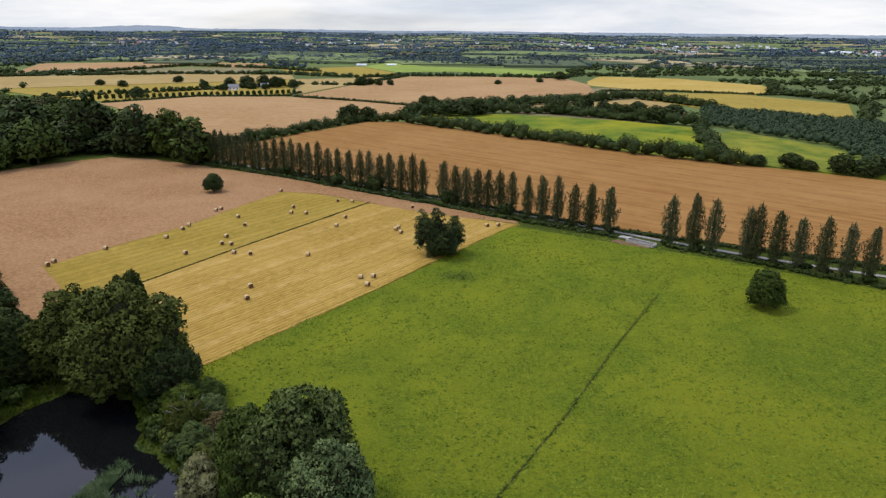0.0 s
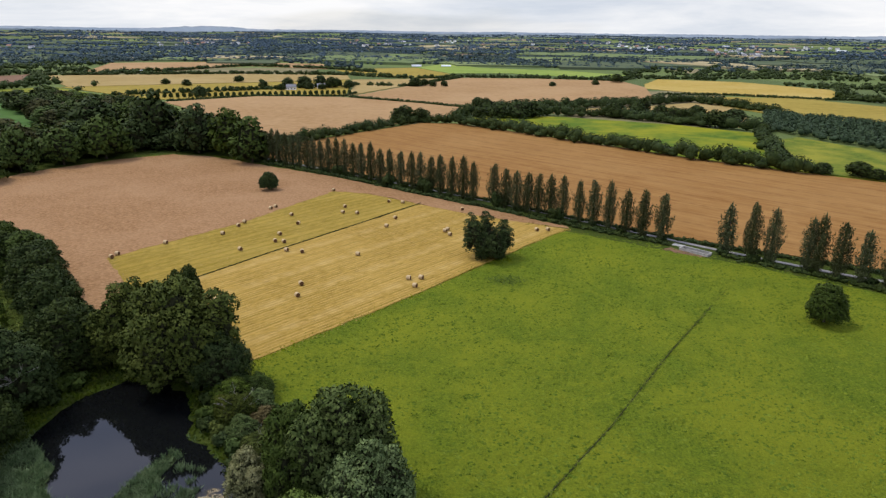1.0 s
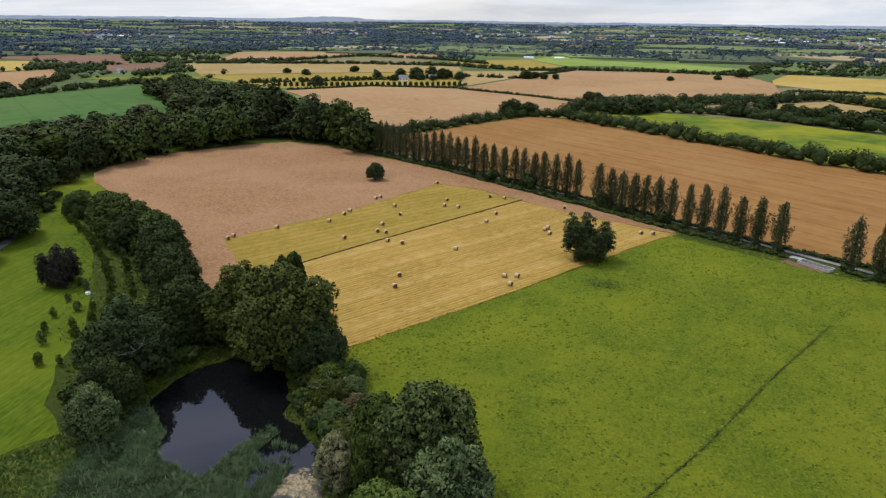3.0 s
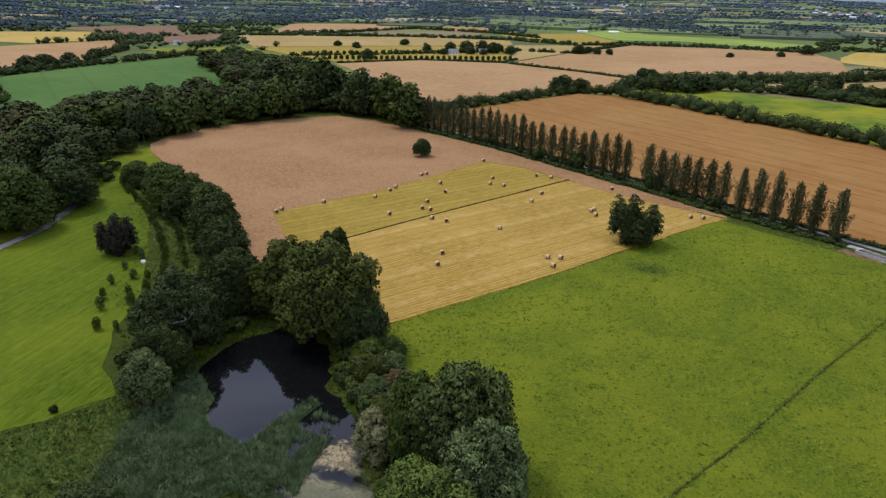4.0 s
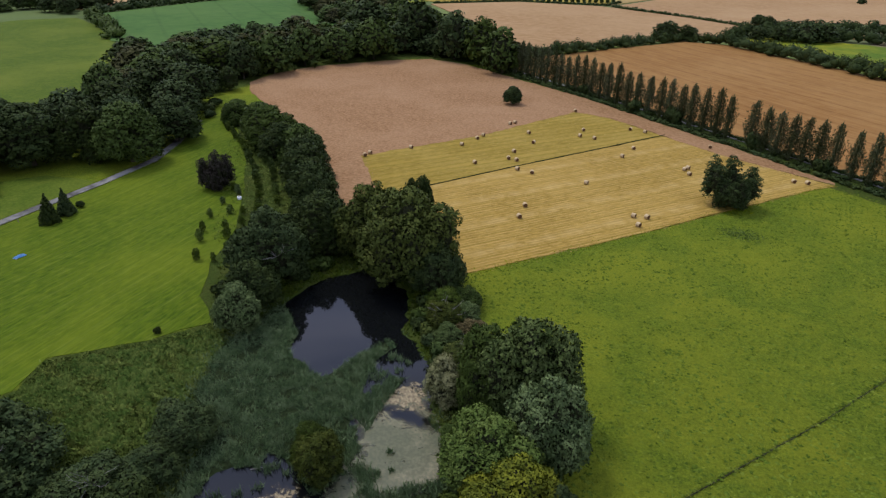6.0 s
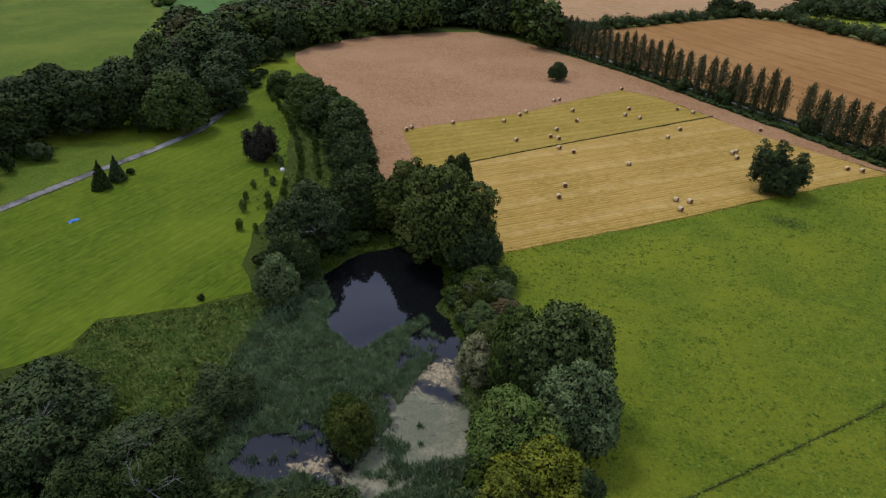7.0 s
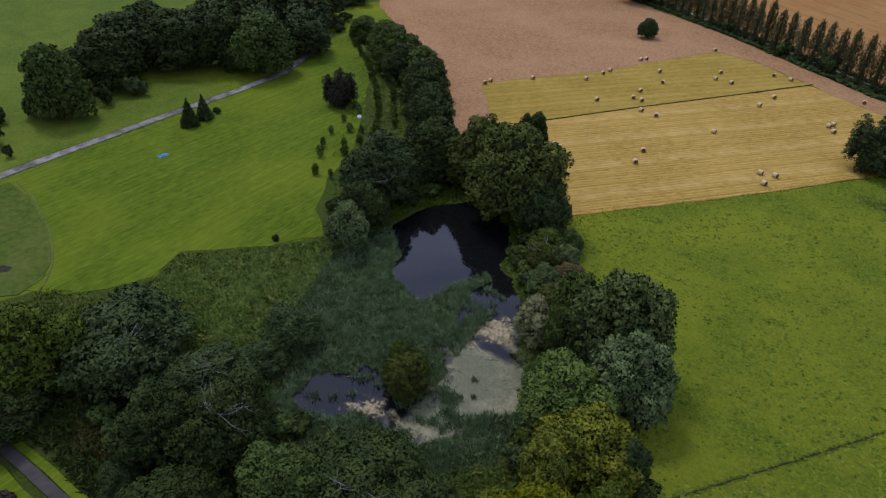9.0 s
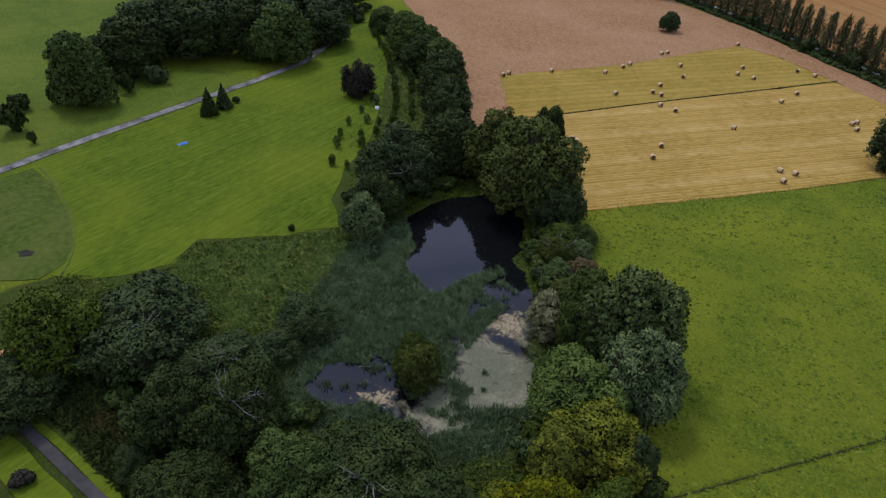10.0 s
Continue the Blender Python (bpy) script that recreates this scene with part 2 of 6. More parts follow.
TIN = plain("pale_tin_roof", (0.72, 0.74, 0.76), 0.5, 0.4, 0.3, 0.15)
PANE = plain("dark_window", (0.03, 0.035, 0.04), 0.15, 0.6, 1.0, 0.1)
BLUE_PAINT = plain("blue_tarpaulin", (0.07, 0.22, 0.42), 0.45, 0.5, 4.0, 0.4)
WHITE_PAINT = plain("white_paint", (0.80, 0.80, 0.78), 0.5, 0.4, 4.0, 0.1)
POST_WOOD = plain("grey_fence_wood", (0.24, 0.21, 0.17), 0.9, 0.1, 5.0, 0.4)
ORANGE_SOIL = plain("bare_orange_earth", (0.45, 0.25, 0.12), 0.9, 0.1, 1.5, 0.4)

WATER, n_, b_ = shell("pond_water", 0.03, 0.7)
b_.inputs["Base Color"].default_value = (0.004, 0.0045, 0.0045, 1)
b_.inputs["IOR"].default_value = 1.33
at_ = n_.add("ShaderNodeNewGeometry").outputs["Position"]
n_.put(b_.inputs["Normal"], n_.add("ShaderNodeBump", ("Strength", 0.12), ("Distance", 0.02), ("Height", n_.noise(at_, 1.4, 3))).outputs[0])

SCUM, n_, b_ = shell("duckweed_film", 0.5, 0.4)
at_ = n_.add("ShaderNodeNewGeometry").outputs["Position"]
cover_ = n_.add("ShaderNodeAttribute")
cover_.attribute_name = "cover"
film_ = n_.math("ADD", n_.noise(at_, 0.34, 9, 0.72, 0.9), n_.math("MULTIPLY", cover_.outputs["Fac"], 0.30))
film_ = n_.remap(film_, 0.52, 0.70)
buff_ = n_.mix(n_.remap(n_.noise(at_, 0.16, 4), 0.45, 0.62), (0.108, 0.108, 0.050), (0.200, 0.178, 0.094))
buff_ = n_.mix(n_.remap(n_.noise(at_, 2.2, 6), 0.4, 0.62), n_.mix(0.45, buff_, (0.04, 0.05, 0.02)), buff_)
n_.put(b_.inputs["Base Color"], buff_)
b_.inputs["Roughness"].default_value = 0.6
n_.put(b_.inputs["Alpha"], n_.math("MULTIPLY", film_, 0.92))

LITTER, n_, b_ = shell("broken_reed_litter", 0.7, 0.2)
at_ = n_.add("ShaderNodeNewGeometry").outputs["Position"]
cover_ = n_.add("ShaderNodeAttribute")
cover_.attribute_name = "cover"
film_ = n_.remap(n_.math("ADD", n_.noise(at_, 0.9, 8, 0.7, 0.4), n_.math("MULTIPLY", cover_.outputs["Fac"], 0.34)), 0.51, 0.60)
n_.put(b_.inputs["Base Color"], n_.mix(n_.remap(n_.noise(at_, 3.0, 6), 0.38, 0.62), (0.13, 0.10, 0.055), (0.31, 0.25, 0.14)))
n_.put(b_.inputs["Alpha"], n_.math("MULTIPLY", film_, 0.95))


# ---- building helpers ----
def mesh_of(name, verts, faces, mats, smooth=False, index=None, normals=None):
    me = bpy.data.meshes.new(name)
    me.from_pydata(np.asarray(verts).tolist() if not isinstance(verts, list) else verts, [], faces if isinstance(faces, list) else np.asarray(faces).tolist())
    for m in mats if isinstance(mats, (list, tuple)) else [mats]:
        me.materials.append(m)
    if index is not None:
        me.polygons.foreach_set("material_index", np.asarray(index, dtype=np.int32))
    if smooth:
        me.polygons.foreach_set("use_smooth", np.ones(len(me.polygons), dtype=bool))
    me.update()
    if normals is not None:
        me.polygons.foreach_set("use_smooth", np.ones(len(me.polygons), dtype=bool))
        me.normals_split_custom_set_from_vertices(np.asarray(normals).tolist())
    return me


def part(name, data, parent, label=""):
    """One mesh under a thing or under a part."""
    ob = new(name, data)
    ob.parent = parent
    return tagged(ob, label)


def thing(name, at=(0, 0, 0), label="", category="", group="", kind=""):
    ob = new(name)
    ob.matrix_world = Matrix.Translation(at)
    return tagged(ob, label, category, group, kind)


def box_mesh(name, sx, sy, sz, mat, z0=0.0, bevel=0.0, at=(0, 0)):
    bm = bmesh.new()
    bmesh.ops.create_cube(bm, size=1)
    bmesh.ops.scale(bm, vec=(sx, sy, sz), verts=bm.verts)
    bmesh.ops.translate(bm, vec=(at[0], at[1], z0 + sz / 2), verts=bm.verts)
    if bevel:
        bmesh.ops.bevel(bm, geom=bm.edges[:], offset=bevel, segments=2, affect="EDGES")
    me = bpy.data.meshes.new(name)
    bm.to_mesh(me)
    bm.free()
    me.materials.append(mat)
    return me


def tube(path, radii, sides=7):
    """Verts and faces of a round bar along a path."""
    verts, faces = [], []
    path = [Vector(p) for p in path]
    for i, p in enumerate(path):
        way = (path[min(i + 1, len(path) - 1)] - path[max(i - 1, 0)]).normalized()
        side = way.orthogonal().normalized()
        up = way.cross(side)
        for k in range(sides):
            a = 2 * math.pi * k / sides
            verts.append(p + (side * math.cos(a) + up * math.sin(a)) * radii[i])
    for i in range(len(path) - 1):
        for k in range(sides):
            a, b = i * sides + k, i * sides + (k + 1) % sides
            faces.append((a, b, b + sides, a + sides))
    faces.append(tuple(range((len(path) - 1) * sides, len(path) * sides)))
    return [tuple(v) for v in verts], faces


def joined(pieces):
    verts, faces = [], []
    for v, f in pieces:
        base = len(verts)
        verts += v
        faces += [tuple(i + base for i in face) for face in f]
    return verts, faces


ICO = bmesh.new()
bmesh.ops.create_icosphere(ICO, subdivisions=1, radius=1)
ICO_V = np.array([v.co[:] for v in ICO.verts])
ICO_F = np.array([[v.index for v in f.verts] for f in ICO.faces])
ICO.free()
ICO = bmesh.new()
bmesh.ops.create_icosphere(ICO, subdivisions=2, radius=1)
ICO2_V = np.array([v.co[:] for v in ICO.verts])
ICO2_F = np.array([[v.index for v in f.verts] for f in ICO.faces])
ICO.free()


def unit(v):
    return v / np.maximum(np.linalg.norm(v, axis=1), 1e-6)[:, None]


def leaves(rng, points, normals, size, loose=0.7):
    """Small leaf clumps, one ragged three-cornered blade each."""
    n = len(points)
    nrm = unit(normals + rng.normal(size=(n, 3)) * loose)
    a = unit(np.cross(nrm, rng.normal(size=(n, 3))))
    b = np.cross(nrm, a)
    s = (size * rng.uniform(0.55, 1.35, n))[:, None]
    corners = []
    for u, v in ((1.25, 0.0), (-0.6, 0.95), (-0.6, -0.95)):
        corners.append(points + a * s * u * rng.uniform(0.7, 1.2, (n, 1)) + b * s * v * rng.uniform(0.7, 1.2, (n, 1)) + nrm * s * rng.uniform(-0.3, 0.3, (n, 1)))
    verts = np.stack(corners, 1).reshape(-1, 3)
    return verts, np.arange(n * 3).reshape(-1, 3)


OCTA_V = np.array([(1, 0, 0), (0, 1, 0), (-1, 0, 0), (0, -1, 0), (0, 0, 1), (0, 0, -1)], float)
OCTA_F = np.array([(0, 1, 4), (1, 2, 4), (2, 3, 4), (3, 0, 4), (1, 0, 5), (2, 1, 5), (3, 2, 5), (0, 3, 5)])


def lobe_cores(rng, lobes, shrink=0.78, base=(ICO_V, ICO_F)):
    """Dense insides of a crown, with the way that each corner faces."""
    base_v, base_f = base
    k, m = len(lobes), len(base_v)
    jit = rng.uniform(0.86, 1.1, (k, m, 1))
    v = lobes[:, None, :3] + base_v[None] * jit * (lobes[:, None, 3:6] * shrink)
    f = base_f[None] + (np.arange(k) * m)[:, None, None]
    facing = unit((base_v[None] / lobes[:, None, 3:6]).reshape(-1, 3))
    return v.reshape(-1, 3), f.reshape(-1, 3), facing


def cloud_of_leaves(name, rng, lobes, count, size, mat, loose=0.7, low=-0.45, keep=0.8, shrink=0.78, cores=None, soft=0.62, core_base=(ICO_V, ICO_F), fuzz=(0.8, 1.12), middle=None, inner=None):
    """A crown: rounded lobes (x, y, z, three radii) covered in leaf clumps, round a dense inside. soft: how far the leaves face with their lobe;
    middle: the crown's own middle, from which they also face away."""
    lobes = np.asarray(lobes, float)
    area = lobes[:, 3] * lobes[:, 5]
    which = rng.choice(len(lobes), count, p=area / area.sum())
    d = unit(rng.normal(size=(count, 3)))
    d[:, 2] = np.where(d[:, 2] < low, -d[:, 2], d[:, 2])
    p = lobes[which, :3] + d * lobes[which, 3:6] * rng.uniform(*fuzz, (count, 1))
    if len(lobes) < 500:
        inside = np.zeros(count, bool)
        for i, L in enumerate(lobes):
            q = (((p - L[:3]) / L[3:6]) ** 2).sum(1)
            inside |= (q < keep * keep) & (which != i)
        p, d, which = p[~inside], d[~inside], which[~inside]
    v1, f1 = leaves(rng, p, d, size, loose)
    flat = unit(np.cross(v1[1::3] - v1[::3], v1[2::3] - v1[::3]))
    way = unit(d / lobes[which, 3:6])
    if middle is not None:
        way = unit(way * 0.55 + unit((p - np.array(middle[:3])) / np.array(middle[3:6]) ** 2) * 0.45)
    way = unit(way * soft + flat * (1 - soft))
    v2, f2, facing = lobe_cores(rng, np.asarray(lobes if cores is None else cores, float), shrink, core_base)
    # inner: a dark material on the cores, shading the gaps by colour
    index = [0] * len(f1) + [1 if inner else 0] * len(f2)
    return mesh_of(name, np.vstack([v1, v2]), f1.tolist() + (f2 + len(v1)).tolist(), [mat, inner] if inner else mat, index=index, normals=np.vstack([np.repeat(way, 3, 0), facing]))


def trunk_mesh(rng, height, radius, spread, limbs=6, low=0.25, mat=None):
    bend = rng.uniform(-0.03, 0.03, 2) * height
    top = (bend[0], bend[1], height * 0.75)
    pieces = [tube([(0, 0, -0.3), (0, 0, height * 0.06), (bend[0] * 0.4, bend[1] * 0.4, height * 0.35), top],
                   [radius * 1.5, radius, radius * 0.75, radius * 0.2], 9)]
    for i in range(limbs):
        a = 2 * math.pi * (i + rng.uniform(-0.3, 0.3)) / limbs
        z = height * rng.uniform(low, 0.55)
        reach = spread * rng.uniform(0.55, 0.85)
        start = Vector((bend[0] * 0.4, bend[1] * 0.4, z))
        mid = start + Vector((math.cos(a) * reach * 0.5, math.sin(a) * reach * 0.5, height * 0.09))
        end = start + Vector((math.cos(a + 0.2) * reach, math.sin(a + 0.2) * reach, height * rng.uniform(0.15, 0.3)))
        pieces.append(tube([start, mid, end], [radius * 0.45, radius * 0.28, radius * 0.08], 4))
    v, f = joined(pieces)
    return mesh_of("trunk", v, f, mat or BARK, True)


def dome_lobes(rng, r, h, domes=5, billow=0.2, base=0.05, spread=0.44, main=0.74, small=0.56, skirts=0):
    """A crown of a few overlapping domes, with low skirts if wanted, covered in billows of leaves. Gives the domes and the billows."""
    mid, half = h * (0.5 + base / 2), h * (1 - base) / 2
    shapes = [np.array((rng.normal() * 0.05 * r, rng.normal() * 0.05 * r, mid, r * main, r * main, half))]
    turn = rng.uniform(0, 6.28)
    for i in range(domes):
        a = turn + 2 * math.pi * (i + rng.uniform(-0.3, 0.3)) / domes
        k, out = small * rng.uniform(0.75, 1.15), spread * rng.uniform(0.75, 1.25)
        top = h * rng.uniform(0.52, 0.95)
        rise = min(top * 0.5, half * 0.85) * rng.uniform(0.8, 1.0)
        shapes.append(np.array((math.cos(a) * out * r, math.sin(a) * out * r, top - rise, r * k, r * k, rise)))
    for i in range(skirts):
        a = turn + 2 * math.pi * (i + rng.uniform(-0.35, 0.35)) / skirts
        k = rng.uniform(0.24, 0.34)
        shapes.append(np.array((math.cos(a) * r * 0.52, math.sin(a) * r * 0.52, h * 0.13, r * k, r * k, h * 0.14)))
    billows = []
    for j, D in enumerate(shapes):
        count = int(4.2 * (D[3] / r) ** 2 * max(1.0, half / r) / billow ** 2)
        for i in range(count):
            z = 1 - 1.72 * (i + 0.5) / count
            a = i * 2.39996 + j
            ring = math.sqrt(max(0.0, 1 - z * z)) if z > -0.25 else 0.97
            d = np.array((math.cos(a) * ring, math.sin(a) * ring, z))
            c = D[:3] + d * D[3:6] * rng.uniform(0.84, 1.02)
            if any((((c - E[:3]) / E[3:6]) ** 2).sum() < 0.72 for k, E in enumerate(shapes) if k != j):
                continue
            q = r * billow * rng.choice([0.55, 0.8, 1.0, 1.2, 1.5]) * rng.uniform(0.85, 1.1)
            c[2] = max(c[2], q * 0.7)
            billows.append((*c, q, q, q * rng.uniform(0.7, 0.95) * max(1.0, 0.8 * half / r)))
    return [tuple(D) for D in shapes], billows


def make_tree(seed, count, size, domes=5, billow=0.2, r=5.0, h=12.0, loose=0.6, spread=0.44, main=0.74, small=0.56, core=0.84, soft=0.62, skirts=0):
    """A broad-leaved tree 12 m high, with a crown 10 m across."""
    rng = np.random.default_rng(seed)
    tree = thing("tree")
    part("trunk", trunk_mesh(rng, h, 0.32, r), tree)
    shapes, billows = dome_lobes(rng, r, h, domes, billow, 0.05, spread, main, small, skirts)
    part("crown", cloud_of_leaves("crown", rng, billows, count, size, LEAF, loose, -0.6, 0.82, core, shapes, soft, (ICO2_V, ICO2_F), (0.7, 1.3), (0, 0, h * 0.45, r, r, h * 0.5), CROWN_SHADE), tree)
    return tree


def make_poplar(seed, count=10000, h=15.6, r=2.35):
    """An upright poplar: steep plumes of leaves round one stem, with the ground showing through between them."""
    rng = np.random.default_rng(seed)
    tree = thing("poplar")
    part("trunk", trunk_mesh(rng, h, 0.2, r * 0.5, 4, 0.1), tree)
    plumes, cores = [], []
    for i in range(38):
        u = (i + rng.uniform(0.1, 0.9)) / 38
        prof = min(1.12, 0.92 + 1.0 * u) * (1 - max(0.0, u - 0.20) / 0.90) ** 0.68
        a = i * 2.4 + rng.uniform(-0.5, 0.5)
        out = r * prof * rng.uniform(0.72, 1.2)
        z0, up = 0.3 + u * (h - 3.2), out * rng.uniform(1.2, 1.75) + 0.6
        for t, k in ((0.30, 0.38), (0.58, 0.29), (0.82, 0.20), (1.02, 0.12)):
            s = (0.5 + 0.5 * prof) * r * k * rng.uniform(0.8, 1.15)
            plumes.append((math.cos(a) * out * t, math.sin(a) * out * t, z0 + up * t ** 1.25, s, s, s * 1.9))
    for i in range(9):
        u = i / 8
        s = r * 0.34 * (1 - 0.75 * u)
        cores.append((0, 0, 1.2 + u * (h - 3.2), s, s, 1.5))
    part("crown", cloud_of_leaves("crown", rng, plumes, count, 0.14, LEAF_POPLAR, 0.8, -0.9, 0.55, 1.0, cores, 0.5), tree)
    return tree


def make_conifer(seed, h=7.0, r=2.2):
    rng = np.random.default_rng(seed)
    tree = thing("conifer")
    part("trunk", trunk_mesh(rng, h, 0.14, r * 0.4, 3, 0.3), tree)
    lobes = []
    for i in range(40):
        u = (i + 0.5) / 40
        a, s = i * 2.4, (1 - u) * r * 0.36 + 0.12
        lobes.append((math.cos(a) * (1 - u) * r * 0.66, math.sin(a) * (1 - u) * r * 0.66, 0.2 + u * (h - 0.4), s, s, s * 1.5))
    part("crown", cloud_of_leaves("crown", rng, lobes, 3200, 0.2, LEAF_DARK, 0.6, -0.9, 0.7), tree)
    return tree


def make_sapling(seed, h=2.6, r=0.75):
    rng = np.random.default_rng(seed)
    tree = thing("young_tree")
    part("trunk", trunk_mesh(rng, h, 0.04, r * 0.8, 4, 0.2), tree)
    lobes = []
    for i in range(14):
        u = (i + 0.5) / 14
        a, q = i * 2.4 + rng.uniform(-0.5, 0.5), r * (0.35 + 0.65 * math.sin(math.pi * (0.18 + 0.78 * u)))
        s = q * rng.uniform(0.3, 0.5)
        lobes.append((math.cos(a) * q * 0.6, math.sin(a) * q * 0.6, 0.35 + u * (h - 0.6), s, s, s * 1.3))
    part("crown", cloud_of_leaves("crown", rng, lobes, 620, 0.11, LEAF, 1.0, -0.9, 0.7, 0.4), tree)
    return tree


def make_bush(seed, count=1300, size=0.27, r=2.0, h=2.6):
    rng = np.random.default_rng(seed)
    bush = thing("bush")
    lobes = [(rng.uniform(-1, 1) * r * 0.55, rng.uniform(-1, 1) * r * 0.55, h * rng.uniform(0.25, 0.62), *(rng.uniform(0.3, 0.5) * r,) * 2, h * rng.uniform(0.22, 0.38)) for _ in range(12)]
    part("stems", trunk_mesh(rng, h, 0.09, r * 0.7, 6, 0.05), bush)
    part("leaves", cloud_of_leaves("leaves", rng, lobes, count, size, LEAF), bush)
    return bush


PICK = np.random.default_rng(7)


def plant(kind, x, y, scale, mat, label, category="tree", group="", z=0.0, name=""):
    """A copy of a template with its own turn, size and leaf colour."""
    sx, sz = scale
    m = Matrix.Translation((x, y, z)) @ Matrix.Rotation(PICK.uniform(0, 6.28), 4, "Z") @ Matrix.Diagonal((sx, sx * PICK.uniform(0.94, 1.06), sz, 1))
    ob = copy_thing(kind, m)
    if name:
        ob.name = name
    for child in ob.children:
        if child.name.startswith(("crown", "leaves")):
            child.material_slots[0].link = "OBJECT"
            child.material_slots[0].material = mat
    return tagged(ob, label, category, group)


def poly_area(pts):
    return 0.5 * sum(a[0] * b[1] - b[0] * a[1] for a, b in zip(pts, pts[1:] + pts[:1]))


def inside_poly(px, py, poly):
    px, py = np.asarray(px, float), np.asarray(py, float)
    hit = np.zeros(px.shape, bool)
    for (x1, y1), (x2, y2) in zip(poly, poly[1:] + poly[:1]):
        cross = ((y1 > py) != (y2 > py)) & (px < (x2 - x1) * (py - y1) / (y2 - y1 + 1e-12) + x1)
        hit ^= cross
    return hit


def edge_distance(px, py, poly, closed=True):
    px, py = np.asarray(px, float), np.asarray(py, float)
    best = np.full(px.shape, 1e9)
    pairs = list(zip(poly, poly[1:] + poly[:1])) if closed else list(zip(poly, poly[1:]))
    for (x1, y1), (x2, y2) in pairs:
        dx, dy = x2 - x1, y2 - y1
        t = np.clip(((px - x1) * dx + (py - y1) * dy) / (dx * dx + dy * dy + 1e-12), 0, 1)
        best = np.minimum(best, np.hypot(px - x1 - t * dx, py - y1 - t * dy))
    return best


def scattered(rng, poly, count, dense=0.0, clump=0.12):
    """Random places in a polygon, thinned into uneven clumps."""
    a = np.array(poly)
    p = rng.uniform(a.min(0), a.max(0), (count * 3, 2))
    p = p[inside_poly(p[:, 0], p[:, 1], poly)]
    if dense:
        k = np.array([noise.noise(Vector((x * clump, y * clump, 3))) + 0.6 * noise.noise(Vector((x * clump * 4, y * clump * 4, 7))) for x, y in p])
        p = p[k + rng.normal(size=len(p)) * 0.15 > dense]
    return p[:count]


def smooth_line(pts, step=2.0, wobble=0.0, closed=False, seed=3):
    """A line resampled every few metres, with a small irregular wobble."""
    rng = np.random.default_rng(seed)
    src = pts + pts[:1] if closed else pts
    out = []
    for a, b in zip(src, src[1:]):
        n = max(1, int(math.dist(a, b) / step))
        for k in range(n):
            out.append((a[0] + (b[0] - a[0]) * k / n + rng.normal() * wobble, a[1] + (b[1] - a[1]) * k / n + rng.normal() * wobble))
    if not closed:
        out.append(src[-1])
    return out


def terrain(x, y):
    """The land is level near by and lifts gently towards the horizon."""
    r = np.hypot(x, y)
    far = np.clip((r - 1500) / 2800, 0, 1) ** 1.5 * 27 - np.clip((r - 4350) / 300, 0, 1) * 20
    az = np.degrees(np.arctan2(x, y))
    hill = 14 * np.exp(-((az + 23) / 3.2) ** 2) + 6 * np.sin(az * 0.31) + 4 * np.sin(az * 0.83 + 1)
    return far + 0.35 * hill * np.clip((r - 3000) / 1000, 0, 1)


MEASURED = []


def field(name, pts, mat, top, label, wobble=0.25, step=4.0, seed=5):
    """A crop or mown surface: a low slab with an uneven edge, standing on the ground sheet."""
    if poly_area(pts) < 0:
        pts = pts[::-1]
    if name == "field" and step < 10:
        MEASURED.append(pts)
    edge = smooth_line(pts, step, wobble, True, seed)
    n = len(edge)
    zs = [float(terrain(x, y)) for x, y in edge]
    verts = [(x, y, z + top) for (x, y), z in zip(edge, zs)] + [(x, y, z - 0.4) for (x, y), z in zip(edge, zs)]
    faces = [tuple(range(n))] + [(i, i + n, (i + 1) % n + n, (i + 1) % n) for i in range(n)]
    return tagged(new(name, mesh_of(name, verts, faces, mat)), label, "field", "", "structure")


def ribbon(name, pts, width, mat, z, label, category, kind="structure", thick=0.12):
    """A lane or drive along a line, with thickness."""
    line = smooth_line(pts, 3.0)
    verts, faces = [], []
    for i, p in enumerate(line):
        a, b = Vector(line[max(0, i - 1)]), Vector(line[min(len(line) - 1, i + 1)])
        side = (b - a).normalized().orthogonal() * width / 2
        for s, dz in ((1, -thick), (1, 0), (-1, 0), (-1, -thick)):
            verts.append((p[0] + side.x * s, p[1] + side.y * s, z + dz))
    for i in range(len(line) - 1):
        for k in range(3):
            a = i * 4 + k
            faces.append((a, a + 1, a + 5, a + 4))
    return tagged(new(name, mesh_of(name, verts, faces, mat)), label, category, "", kind)


